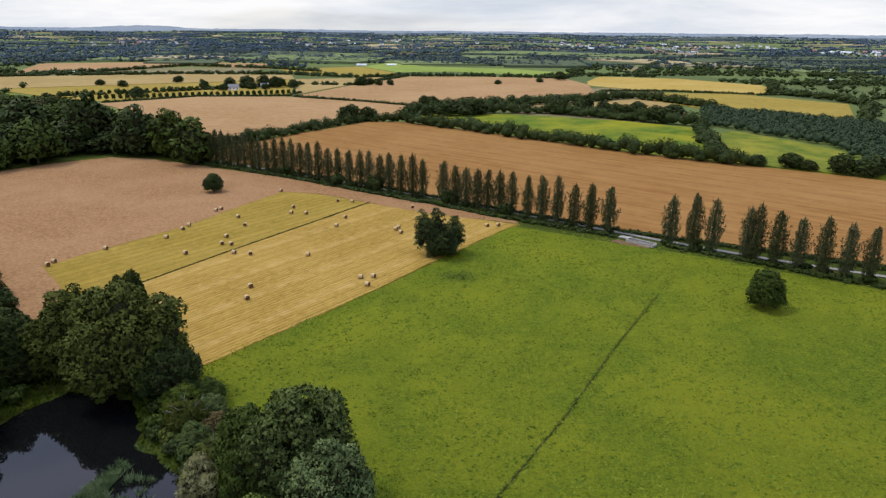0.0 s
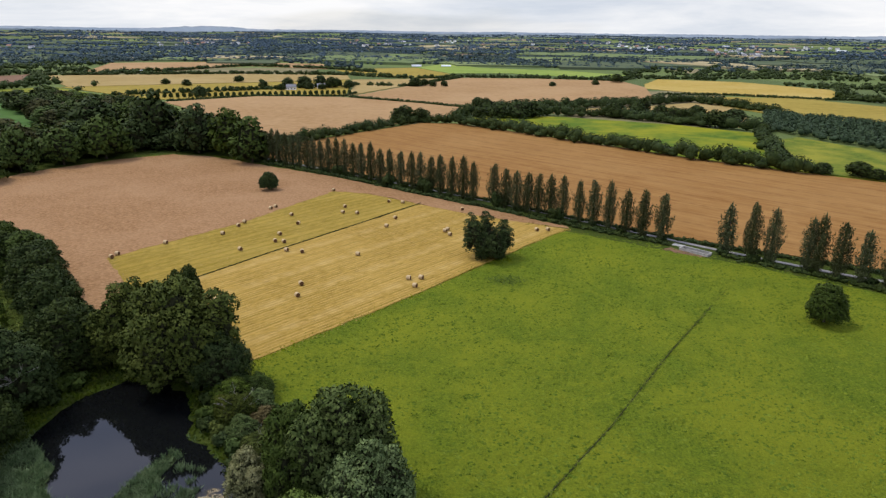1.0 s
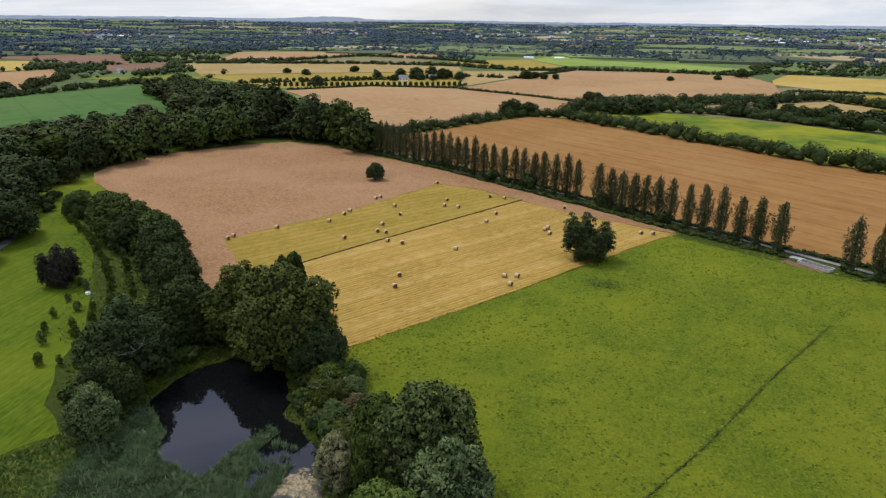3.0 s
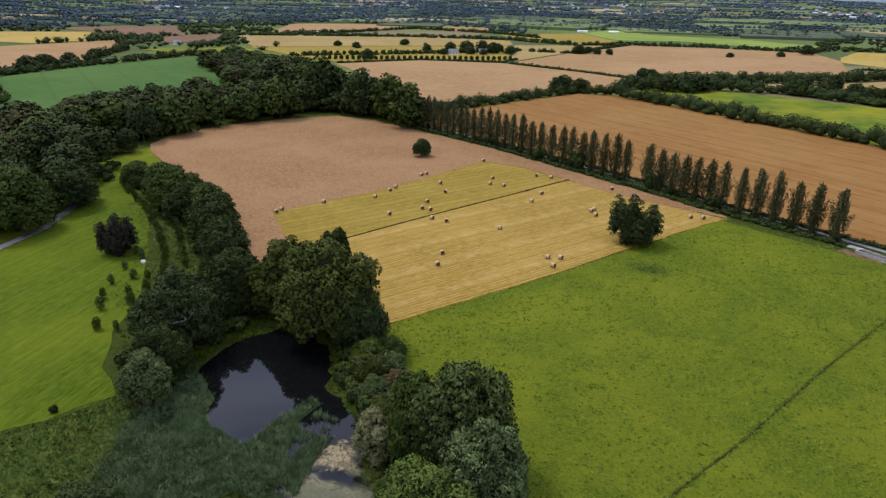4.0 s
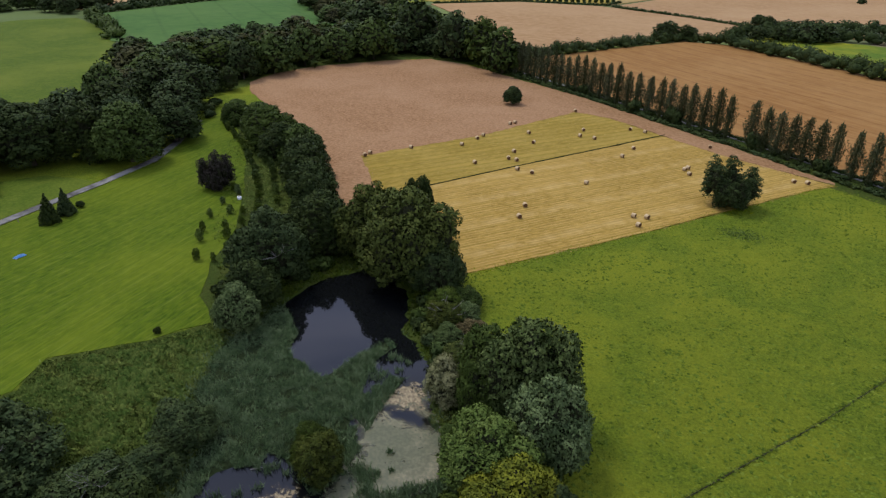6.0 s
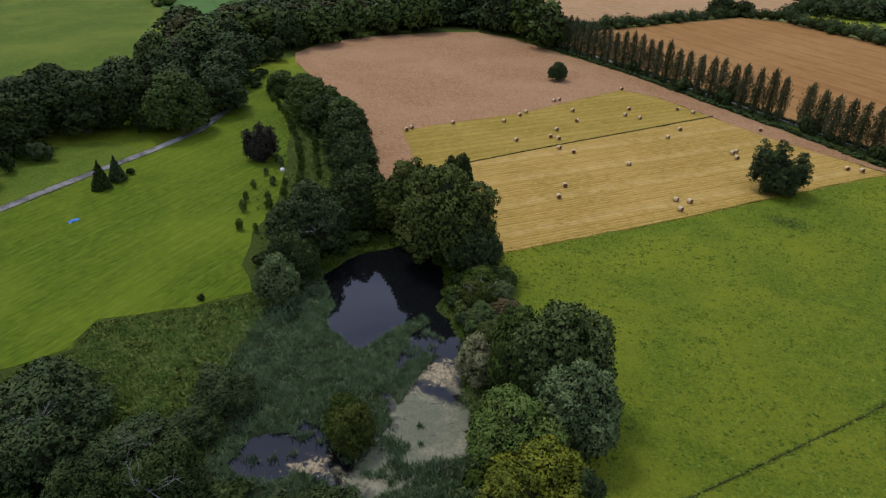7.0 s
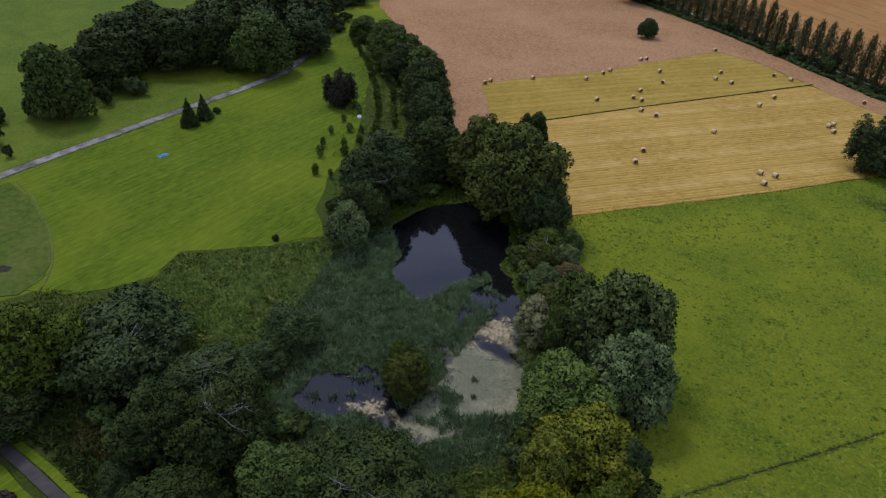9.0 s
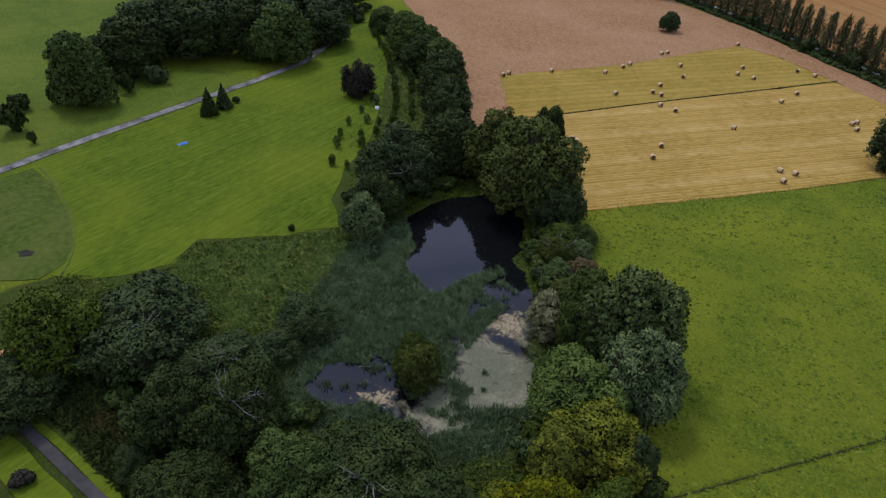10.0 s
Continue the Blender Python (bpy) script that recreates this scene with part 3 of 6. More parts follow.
def hedge(pts, width, height, size, per_m, mat, label, seed=1, name="hedge", gap=0.0, kind="", category="hedge"):
    """A hedgerow of irregular shrubs grown together along a line."""
    rng = np.random.default_rng(seed)
    x0, y0 = pts[0]
    row = thing(name, (x0, y0, 0), label, category, "", kind)
    length = sum(math.dist(a, b) for a, b in zip(pts, pts[1:]))
    line = list(smooth_line(pts, width * 0.42, width * 0.13, seed=seed))
    each = int(length * per_m / max(1, len(line) * (1 - gap)))
    lobes = []
    for k, (x, y) in enumerate(line):
        if rng.random() >= gap:
            s, hh = width * rng.uniform(0.36, 0.62), height * rng.choice([0.7, 0.85, 1.0, 1.0, 1.2]) * rng.uniform(0.9, 1.1)
            x, y, z = x - x0, y - y0, float(terrain(x, y))
            lobes.append((x, y, z + hh * 0.5, s, s, hh * 0.5))
            lobes.append((x + rng.normal() * s * 0.5, y + rng.normal() * s * 0.5, z + hh * 0.3, s * 0.9, s * 0.9, hh * 0.34))
        if lobes and (len(lobes) >= 14 or k == len(line) - 1):
            part("shrub", cloud_of_leaves("shrub", rng, lobes, each * len(lobes) // 2, size, mat, 0.45, -0.2), row)
            lobes = []
    return row


# ---- the ground sheet, the pond and the fields ----
OPEN_WATER = [(-66, 70.2), (-69.4, 73.5), (-70, 79.9), (-68.2, 85), (-64.5, 89.5), (-58.2, 90.5), (-52, 87), (-48.1, 80), (-47, 76.8), (-44, 75), (-41, 72.5), (-38, 69), (-34.5, 65.5), (-35, 62), (-39, 59), (-42.5, 57.2),
              (-44.7, 61.8), (-46.4, 67), (-45.4, 72), (-47.6, 73.2), (-48.9, 68.6), (-49.6, 62.6), (-51, 59.6), (-55, 61), (-59.5, 62.3), (-61.5, 67.2)]
WEED_POOL = [(-43, 59.5), (-38, 66), (-33.5, 62), (-27.5, 55.5), (-26.5, 51), (-28, 47), (-30, 42), (-32.5, 39.2), (-37.8, 37.9), (-39, 41.2), (-36.8, 46.2), (-38.5, 51), (-41.5, 54.5)]
SIDE_POOL = [(-51, 33.5), (-50.6, 37), (-49.5, 40.5), (-47, 44), (-43.5, 45), (-39, 46), (-36, 45), (-34, 41), (-40, 37.5), (-47.5, 33)]
MARSH = [(-70, 72.5), (-60, 76), (-48, 75), (-45, 72), (-42, 66), (-36, 62), (-29, 57), (-25, 54), (-24, 44), (-28, 36), (-40, 31), (-51, 30), (-53.5, 36), (-56, 42), (-62, 45), (-65.5, 50), (-69, 57.5), (-70, 64)]
# rough growth; below the gravel drive its dark colour paints tree shade
SCRUB_AND_SHADE = [(-20, 12), (-12, 48), (-14, 62), (-26, 76), (-42, 88), (-47, 98), (-60, 108), (-86, 112), (-100, 122), (-130, 150), (-165, 170), (-168, 160), (-140, 136),
         (-113, 109), (-101, 92.5), (-93, 78), (-84.5, 68), (-76.5, 61.5), (-82, 53), (-87, 47), (-91, 42), (-87, 36), (-90, 29), (-97, 24), (-100, 10), (-90, -30), (-30, -30)]
WOOD = [(-180, 140), (-200, 195), (-207, 235), (-190, 285), (-150, 300), (-118, 282), (-122, 300), (-160, 340), (-209, 378), (-275, 425), (-340, 470), (-362, 445), (-300, 384), (-236, 325), (-228, 300),
        (-245, 275), (-258, 262), (-262, 230), (-240, 180), (-205, 115), (-185, 105)]
WOOD_FOOT = [(-206, 218), (-200, 226), (-196, 246), (-178, 272), (-160, 288), (-138, 286), (-130, 296), (-165, 312), (-205, 275), (-218, 230)]
VERGE = [(-125, 283), (-105, 267), (-35, 224), (16, 191.5), (46, 175), (60, 168), (115, 134), (118, 146), (50, 184), (-24, 232), (-125, 294)]
DITCH = [(-7, 50.3), (4.0, 68.2), (15.1, 86.2), (30.2, 113.4), (44, 136.5)]


MOWN_AREA = [(-50, 96), (-20.5, 133), (-6, 154), (17.5, 191), (-52, 226), (-66, 228), (-104, 147), (-90, 112)]
LAWN_AREA = [(-75, 62.6), (-80, 53.5), (-86, 47.5), (-90, 42.5), (-86.5, 36), (-89, 29), (-93, 24.5), (-98, 21), (-108, 9), (-125, -1), (-145, 10), (-150, 120), (-130, 128), (-112, 108), (-99, 92), (-92, 78), (-84, 68)]


def spread(a, b, step, reach, grow=1.16):
    inner = list(np.arange(a, b + step / 2, step))
    lo, hi, s = [inner[0]], [inner[-1]], step
    while hi[-1] < reach or lo[-1] > -reach:
        s *= grow
        hi.append(hi[-1] + s)
        lo.append(lo[-1] - s)
    return np.array(lo[:0:-1] + inner + hi[1:])


def make_ground():
    gx, gy = spread(-112, 110, 0.9, 4950), spread(12, 190, 0.9, 4950)
    x, y = np.meshgrid(gx, gy)
    z = terrain(x, y)
    near = (x > -135) & (x < 130) & (y > -10) & (y < 215)
    xn, yn = x[near], y[near]
    rng = np.random.default_rng(2)
    zn = np.array([noise.noise(Vector((a * 0.9, b * 0.9, 0))) * 0.12 + noise.noise(Vector((a * 0.33, b * 0.33, 5))) * 0.07 for a, b in zip(xn, yn)])
    zn += rng.uniform(-0.055, 0.055, len(zn))
    ditch = edge_distance(xn, yn, DITCH, False)
    zn += np.where(ditch < 0.4, -0.12, 0)
    wob = np.array([noise.noise(Vector((a * 0.35, b * 0.35, 9))) for a, b in zip(xn, yn)])
    for pool, depth in ((OPEN_WATER, 0.9), (WEED_POOL, 0.7), (SIDE_POOL, 0.7)):
        gap = edge_distance(xn, yn, pool) * np.where(inside_poly(xn, yn, pool), -1, 1) + wob * 1.6
        zn = np.minimum(zn, np.clip(gap * 0.55 - 0.12, -depth, 5))
    for flat in (MOWN_AREA, LAWN_AREA):
        zn = np.where(inside_poly(xn, yn, flat) & (edge_distance(xn, yn, flat) > 1.6), -0.1, np.where(edge_distance(xn, yn, flat) <= 1.6, 0.03, zn))
    z[near] += zn
    scrub = np.zeros(x.shape)
    near2 = (np.abs(x) < 300) & (np.abs(y) < 300)
    xs, ys = x[near2], y[near2]
    gap = edge_distance(xs, ys, SCRUB_AND_SHADE) * np.where(inside_poly(xs, ys, SCRUB_AND_SHADE), -1, 1)
    scrub[near2] = np.clip(0.5 - gap / 5.0, 0, 1)
    for rough in (WOOD, VERGE, WOOD_FOOT):
        gap = edge_distance(xs, ys, rough) * np.where(inside_poly(xs, ys, rough), -1, 1)
        scrub[near2] = np.maximum(scrub[near2], np.clip(0.5 - (gap - 3) / 4.0, 0, 1))
    gap = edge_distance(xs, ys, MARSH) * np.where(inside_poly(xs, ys, MARSH), -1, 1)
    marsh = np.zeros(x.shape)
    marsh[near2] = np.clip(0.5 - gap / 3.0, 0, 1)
    rows, cols = x.shape
    i = np.arange(rows * cols).reshape(rows, cols)
    faces = np.stack([i[:-1, :-1], i[:-1, 1:], i[1:, 1:], i[1:, :-1]], -1).reshape(-1, 4)
    me = mesh_of("ground", np.stack([x, y, z], -1).reshape(-1, 3), faces, GROUND, True)
    me.attributes.new("scrub", "FLOAT", "POINT").data.foreach_set("value", scrub.reshape(-1).astype(np.float32))
    me.attributes.new("marsh", "FLOAT", "POINT").data.foreach_set("value", marsh.reshape(-1).astype(np.float32))
    return tagged(new("ground", me), "green tussocky grazing land running out to the horizon", "ground", "", "structure")


# ground material: pasture near by, rough growth round the pond, a patchwork of fields far off
GROUND, n_, b_ = shell("ground_grass", 0.9, 0.04)
at_ = n_.add("ShaderNodeNewGeometry").outputs["Position"]
g1 = n_.noise(at_, 2.3, 10, 0.76)
g2 = n_.noise(at_, 0.035, 5, 0.6, 0.5)
g3 = n_.noise(at_, 0.28, 5, 0.6)
tussock = n_.noise(at_, 1.0, 5, 0.65)
grass = n_.mix(n_.remap(n_.math("ADD", n_.math("MULTIPLY", g1, 0.75), n_.math("MULTIPLY", tussock, 0.25)), 0.39, 0.58), (0.040, 0.070, 0.007), (0.144, 0.186, 0.013))
grass = n_.mix(n_.math("MULTIPLY", n_.remap(g2, 0.40, 0.62), 0.6), grass, (0.196, 0.208, 0.014))
grass = n_.mix(n_.math("MULTIPLY", n_.remap(g3, 0.50, 0.72), 0.4), grass, (0.204, 0.214, 0.015))
wild = n_.mix(n_.remap(g1, 0.36, 0.62), (0.024, 0.040, 0.007), (0.064, 0.090, 0.013))
wild = n_.mix(n_.math("MULTIPLY", n_.remap(g3, 0.45, 0.7), 0.6), wild, (0.08, 0.085, 0.018))
scrub_ = n_.add("ShaderNodeAttribute")
scrub_.attribute_name = "scrub"
near_ = n_.mix(n_.remap(n_.math("ADD", scrub_.outputs["Fac"], n_.math("MULTIPLY", n_.math("SUBTRACT", g3, 0.5), 0.5)), 0.42, 0.58), grass, wild)
marsh_ = n_.add("ShaderNodeAttribute")
marsh_.attribute_name = "marsh"
mud_ = n_.mix(n_.remap(g1, 0.36, 0.62), (0.012, 0.017, 0.007), (0.034, 0.050, 0.016))
near_ = n_.mix(n_.remap(marsh_.outputs["Fac"], 0.3, 0.7), near_, mud_)
cell = n_.add("ShaderNodeTexVoronoi", ("Vector", n_.add("ShaderNodeMapping", (0, at_), (2, (0, 0, 0.4)), (3, (1.0, 0.75, 1.0))).outputs[0]), ("Scale", 0.0052))
pick = n_.add("ShaderNodeSeparateColor", (0, cell.outputs["Color"]))
ramp = n_.add("ShaderNodeValToRGB", (0, pick.outputs[0]))
ramp.color_ramp.interpolation = "CONSTANT"
for k, (pos_, col_) in enumerate([(0.0, (0.080, 0.110, 0.036)), (0.22, (0.110, 0.145, 0.044)), (0.45, (0.140, 0.172, 0.052)), (0.60, (0.092, 0.118, 0.040)), (0.84, (0.20, 0.165, 0.085)), (0.90, (0.12, 0.135, 0.05)), (0.96, (0.16, 0.12, 0.075))]):
    el = ramp.color_ramp.elements[k] if k < 2 else ramp.color_ramp.elements.new(pos_)
    el.position, el.color = pos_, (*col_, 1)
dist_ = n_.add("ShaderNodeVectorMath", (0, at_))
dist_.operation = "LENGTH"
patch_ = n_.mix(n_.math("MULTIPLY", n_.remap(n_.noise(at_, 0.02, 4), 0.4, 0.7), 0.6), ramp.outputs[0], (0.080, 0.108, 0.040))
n_.put(b_.inputs["Base Color"], n_.mix(n_.remap(dist_.outputs["Value"], 330, 420), near_, patch_))
n_.put(b_.inputs["Normal"], n_.add("ShaderNodeBump", ("Strength", 1.0), ("Distance", 0.5), ("Height", n_.math("ADD", g1, n_.math("MULTIPLY", tussock, 0.6)))).outputs[0])
make_ground()

tagged(new("water", mesh_of("water", [(-85, 28, -0.13), (-20, 28, -0.13), (-20, 98, -0.13), (-85, 98, -0.13)], [(0, 1, 2, 3)], WATER)),
       "still dark pond water reflecting sky and trees", "water", "", "structure")


def film(poly, label, mat=None, name="duckweed", gaps=()):
    """A floating film that thins out raggedly towards its edge; gaps are open places (x, y, reach along, reach across, turn)."""
    a = np.array(poly)
    gx, gy = np.arange(a[:, 0].min() - 1, a[:, 0].max() + 1, 0.5), np.arange(a[:, 1].min() - 1, a[:, 1].max() + 1, 0.5)
    x, y = np.meshgrid(gx, gy)
    gap = edge_distance(x, y, poly) * np.where(inside_poly(x, y, poly), 1, -1)
    for cx, cy, ra, rb, turn in gaps:
        u, w = (x - cx) * math.cos(turn) + (y - cy) * math.sin(turn), (y - cy) * math.cos(turn) - (x - cx) * math.sin(turn)
        gap = np.minimum(gap, (np.hypot(u / ra, w / rb) - 0.6) * 1.6)
    i = np.arange(x.size).reshape(x.shape)
    faces = np.stack([i[:-1, :-1], i[:-1, 1:], i[1:, 1:], i[1:, :-1]], -1)
    faces = faces[gap[:-1, :-1] > -1.0]
    me = mesh_of(name, np.stack([x, y, np.full(x.shape, -0.125 if mat is None else -0.117)], -1).reshape(-1, 3), faces, mat or SCUM)
    me.attributes.new("cover", "FLOAT", "POINT").data.foreach_set("value", np.clip(gap / 4.0, -0.5, 1).reshape(-1).astype(np.float32))
    return tagged(new(name, me), label, name.replace("_", " "), "", "stuff")


film([(-42.5, 60), (-40, 64.5), (-36.5, 65.5), (-31, 63), (-25, 56), (-25, 50), (-27, 45), (-29, 38), (-38.2, 37.6), (-38.4, 44), (-39, 50), (-42, 54)], "pale buff film of duckweed floating on the pond",
     gaps=((-35.6, 58.9, 2.9, 0.9, 0.1), (-38.5, 64.5, 1.8, 0.9, 0.9)))
film([(-41, 61), (-39.4, 65.4), (-36, 65.2), (-33.4, 61), (-37, 60), (-39, 59.6)], "straw-coloured litter of broken reeds floating on the pond", LITTER, "reed_litter")
film([(-43.6, 37), (-43, 40), (-41, 41.8), (-38.6, 40), (-41, 36.6)], "straw-coloured litter of broken reeds at the pool edge", LITTER, "reed_litter")
CROP_EDGE = [(-88, 113.5), (-96, 121), (-118, 142), (-141, 163), (-165, 176), (-187, 189.7), (-197, 201), (-200, 215), (-198, 230), (-193, 245), (-175, 271.5), (-159, 286), (-139, 284),
             (-107.6, 268), (-71.4, 250), (-35, 226.5), (-12, 212), (17, 192.5)]
MOWN = [(-49.4, 96.1), (-47.3, 97.9), (-40.6, 107.2), (-32.4, 118.6), (-22.9, 131.9), (-12.9, 146.9), (-8.7, 153.9), (3.4, 171.6), (12.7, 185.6), (16.9, 190.2), (3.6, 195.2), (-14.6, 202.8), (-31.6, 212.6), (-52.5, 224.8), (-65.8, 226.5), (-82.6, 182.9), (-95.6, 161.1), (-103.6, 146.6), (-88.5, 130.4), (-78, 117), (-60, 102)]
MOWN_UNDER = [(x - 1.6, y + 0.8) if 13 <= i <= 19 else (x + 0.4, y + 1.4) if i in (11, 12) else (x, y) for i, (x, y) in enumerate(MOWN)]
field("mown_stubble_field", MOWN[:13] + [(-46.5, 187.9), (-62.7, 159.6), (-78, 132), (-88, 116.5)] + MOWN[20:], STUBBLE, 0.12, "straw-yellow mown stubble striped with pale swaths", 0.2)
field("mown_stubble_field", MOWN[12:13] + MOWN_UNDER[13:19] + [(-89, 117), (-88, 116.5), (-78, 132), (-62.7, 159.6), (-46.5, 187.9)], STUBBLE_GREEN, 0.12, "yellow-green mown stubble striped with swaths", 0.2)
field("standing_crop_field", CROP_EDGE + [(16.6, 190.9)] + MOWN[10:20], STANDING, 0.15, "pinkish brown ripe crop, flattened in places", 0.28, 2.2)
field("barley_field", [(112, 157), (75, 173.5), (51, 184.5), (31.4, 196), (-24, 233), (-50, 249), (-78, 266), (-125, 292), (-128, 310), (-111.5, 328), (-95.7, 355), (-60, 414), (-35, 414), (17, 374), (79, 320), (122, 291), (160, 268), (200, 236), (190, 200), (170, 140)],
      GOLD, 0.3, "orange-gold ripe barley with dark tramlines")
field("lawn", [(-76, 62.6), (-80.5, 54), (-86, 48), (-90.3, 43), (-87, 36), (-89.5, 29.5), (-93, 25), (-98, 21.5), (-108, 10), (-125, 0), (-138, 10), (-139, 29), (-140.5, 41.5), (-142.5, 59.5), (-144, 76), (-145.8, 94), (-149.5, 114), (-163, 139), (-174, 152),
               (-168, 160), (-150, 146), (-130, 128), (-112, 108), (-99, 92), (-92, 78), (-84, 68)], LAWN, 0.10, "mown green lawn with faint swath lines", 0.2)
field("paddock", [(-145.2, 60), (-143.2, 41), (-141.2, 26), (-160, 20), (-300, 20), (-460, 120), (-445, 258), (-427, 284), (-385, 268), (-332, 240), (-300, 236), (-264, 212), (-236, 166), (-196, 94), (-187, 62), (-176, 72), (-165, 92), (-148.6, 96), (-147.1, 78)], PADDOCK, 0.08, "grassy paddock beside the drive")
field("green_crop_field", [(-432, 305), (-432, 388), (-415, 490), (-362, 450), (-300, 390), (-236, 330), (-240, 282), (-275, 240), (-330, 236), (-375, 270)], GREEN, 0.4, "even dark green crop with tramlines")
field("field", [(-653, 440), (-610, 592), (-518, 510), (-454, 392), (-446, 335), (-462, 310), (-560, 330)], SAND, 0.5, "pale ripe wheat")
field("field", [(-275, 494), (-222, 553), (-152, 563), (-75, 527), (-33, 499), (-40, 440), (-64, 421), (-84, 392), (-101, 360), (-118, 332), (-140, 345), (-200, 420)], SAND, 0.5, "sandy pink ripe wheat")
field("field", [(-145, 566), (-100, 740), (-67, 828), (30, 840), (128, 822), (140, 737), (124, 610), (41, 570), (-17, 540), (-38, 510)], SAND, 0.5, "sandy ripe wheat with a few flattened streaks")
field("field", [(-33, 424), (-28, 455), (33, 462), (105, 434), (146, 404), (134, 350), (122, 300), (79, 330), (17, 382), (-26, 416)], RAPE, 0.4, "green crop thick with yellow weed flowers")
field("field", [(146, 381), (163, 394), (181, 360), (190, 326), (178, 290), (160, 272), (120, 295), (132, 338)], MEADOW, 0.4, "weedy green meadow flecked yellow")
field("field", [(147, 780), (179, 870), (273, 846), (337, 752), (320, 693), (279, 631), (179, 678), (137, 722)], YELLOW, 0.5, "bright yellow ripe crop")
field("field", [(165, 645), (260, 640), (324, 560), (262, 440), (229, 460), (186, 516), (162, 573)], OLIVE, 0.5, "olive yellow stubble")
field("field", [(-430, 600), (-335, 666), (-254, 716), (-193, 769), (-213, 834), (-340, 822), (-446, 783), (-560, 735)], STRAWFIELD, 0.5, "straw yellow stubble")
field("field", [(-537, 776), (-646, 1017), (-502, 1106), (-319, 1092), (-272, 957), (-413, 1002), (-465, 843)], SAND, 0.5, "pale sandy wheat")
field("field", [(-345, 538), (-279, 582), (-225, 630), (-171, 677), (-151, 583), (-226, 563), (-281, 510)], OLIVE, 0.4, "mown grass between rows of young trees")
field("field", [(-154, 1042), (-89, 914), (-12, 941), (138, 846), (161, 936), (73, 1027), (-58, 1062), (-116, 1198)], BRIGHT, 0.4, "bright green grazing field")
field("field", [(-836, 630), (-740, 690), (-629, 573), (-650, 519), (-760, 520)], YELLOW, 0.5, "pale yellow stubble")
field("field", [(-865, 723), (-703, 690), (-650, 650), (-600, 700), (-760, 860)], PLOUGH, 0.3, "brown ploughed ground")
field("field", [(-608, 665), (-581, 751), (-498, 633), (-545, 600)], PLOUGH, 0.3, "brown ploughed ground")
field("field", [(-434, 596), (-345, 541), (-279, 587), (-225, 635), (-172, 682), (-195, 762), (-254, 711), (-335, 661)], OLIVE, 0.42, "olive grass between rows of young trees")
field("field", [(-506, 520), (-440, 596), (-350, 534), (-286, 509), (-300, 480), (-364, 457), (-410, 496)], MEADOW, 0.38, "rough olive grass beside the wood")
field("field", [(-168, 684), (-148, 578), (-104, 742), (-74, 826), (-120, 796), (-190, 764)], STRAWFIELD, 0.44, "pale straw stubble beside the farmhouse")
field("field", [(-205, 842), (-120, 808), (-72, 838), (-92, 908), (-156, 1036), (-260, 950)], OLIVE, 0.44, "olive stubble behind the hedges")
field("field", [(-14, 482), (40, 508), (110, 548), (150, 580), (176, 545), (152, 425), (105, 457), (60, 484), (10, 482)], STRAWFIELD, 0.44, "beige stubble between two belts of trees")
far = np.random.default_rng(11)
# far field colours, dulled and greyed to carry the haze of distance
FAR_STRAW = surface("stubble_in_haze", (0.25, 0.205, 0.11), (0.31, 0.26, 0.145), (0.37, 0.32, 0.19), 0.05, 0.006, 0.5, bump=0, spec=0.0)
FAR_GRASS = surface("grazing_in_haze", (0.10, 0.135, 0.060), (0.135, 0.170, 0.075), (0.20, 0.225, 0.10), 0.05, 0.006, 0.5, bump=0, spec=0.0)
FAR_DULL = surface("crop_in_haze", (0.06, 0.085, 0.05), (0.085, 0.105, 0.06), (0.12, 0.13, 0.08), 0.05, 0.006, 0.5, bump=0, spec=0.0)
FAR_MATS = [FAR_STRAW, FAR_DULL, FAR_GRASS, FAR_DULL, FAR_DULL, FAR_GRASS, FAR_DULL, FAR_GRASS]
FAR_NAMES = ["pale yellow stubble", "dull green crop", "bright green grazing", "olive stubble", "dark green crop", "green grazing", "brown ploughed ground", "fresh green grazing"]
for k in range(190):
    a, r = radians(far.uniform(-75, 45)), 1150 * (4000 / 1150) ** far.uniform(0, 1)
    cx, cy = r * math.sin(a), r * math.cos(a)
    if -700 < cx < 340 and cy < 1130:
        continue
    t, wx, wy = far.uniform(-0.5, 0.5) + (1.57 if far.random() < 0.3 else 0), far.uniform(60, 190), far.uniform(40, 120)
    corner = [(cx + (u * wx * math.cos(t) - v * wy * math.sin(t)) * far.uniform(0.8, 1.2), cy + (u * wx * math.sin(t) + v * wy * math.cos(t)) * far.uniform(0.8, 1.2)) for u, v in ((-1, -1), (1, -1), (1, 1), (-1, 1))]
    m_ = int(far.integers(len(FAR_MATS)))
    field("field", corner, FAR_MATS[m_], 0.6 + 0.02 * k, FAR_NAMES[m_] + " far off", 2.0, 30.0)

ribbon("drive", [(-141, 8), (-140.6, 29), (-142.4, 41.5), (-144.5, 60), (-146.4, 77), (-147.9, 95), (-151, 114), (-158, 128), (-165.5, 140), (-171, 149)], 2.5, DRIVE, 0.16, "worn grey asphalt drive through the park", "drive")
ribbon("drive", [(-85, 3.4), (-69, 6.7), (-64.5, 7.2), (-58.5, 7.75), (-53, 8.3), (-49, 8.6), (-30, 7.4)], 1.3, DARK_DRIVE, 0.22, "grey gravel drive under the trees", "drive")
LANE_LINE = [(115, 144), (80, 161.5), (66, 170), (55.5, 176.5), (44, 184.5), (22, 199.5), (-4, 217.5), (-46, 243.5), (-73, 260), (-104, 278), (-125, 290)]
ribbon("lane", LANE_LINE, 1.6, LANE, 0.2, "pale narrow lane behind the poplars", "lane")

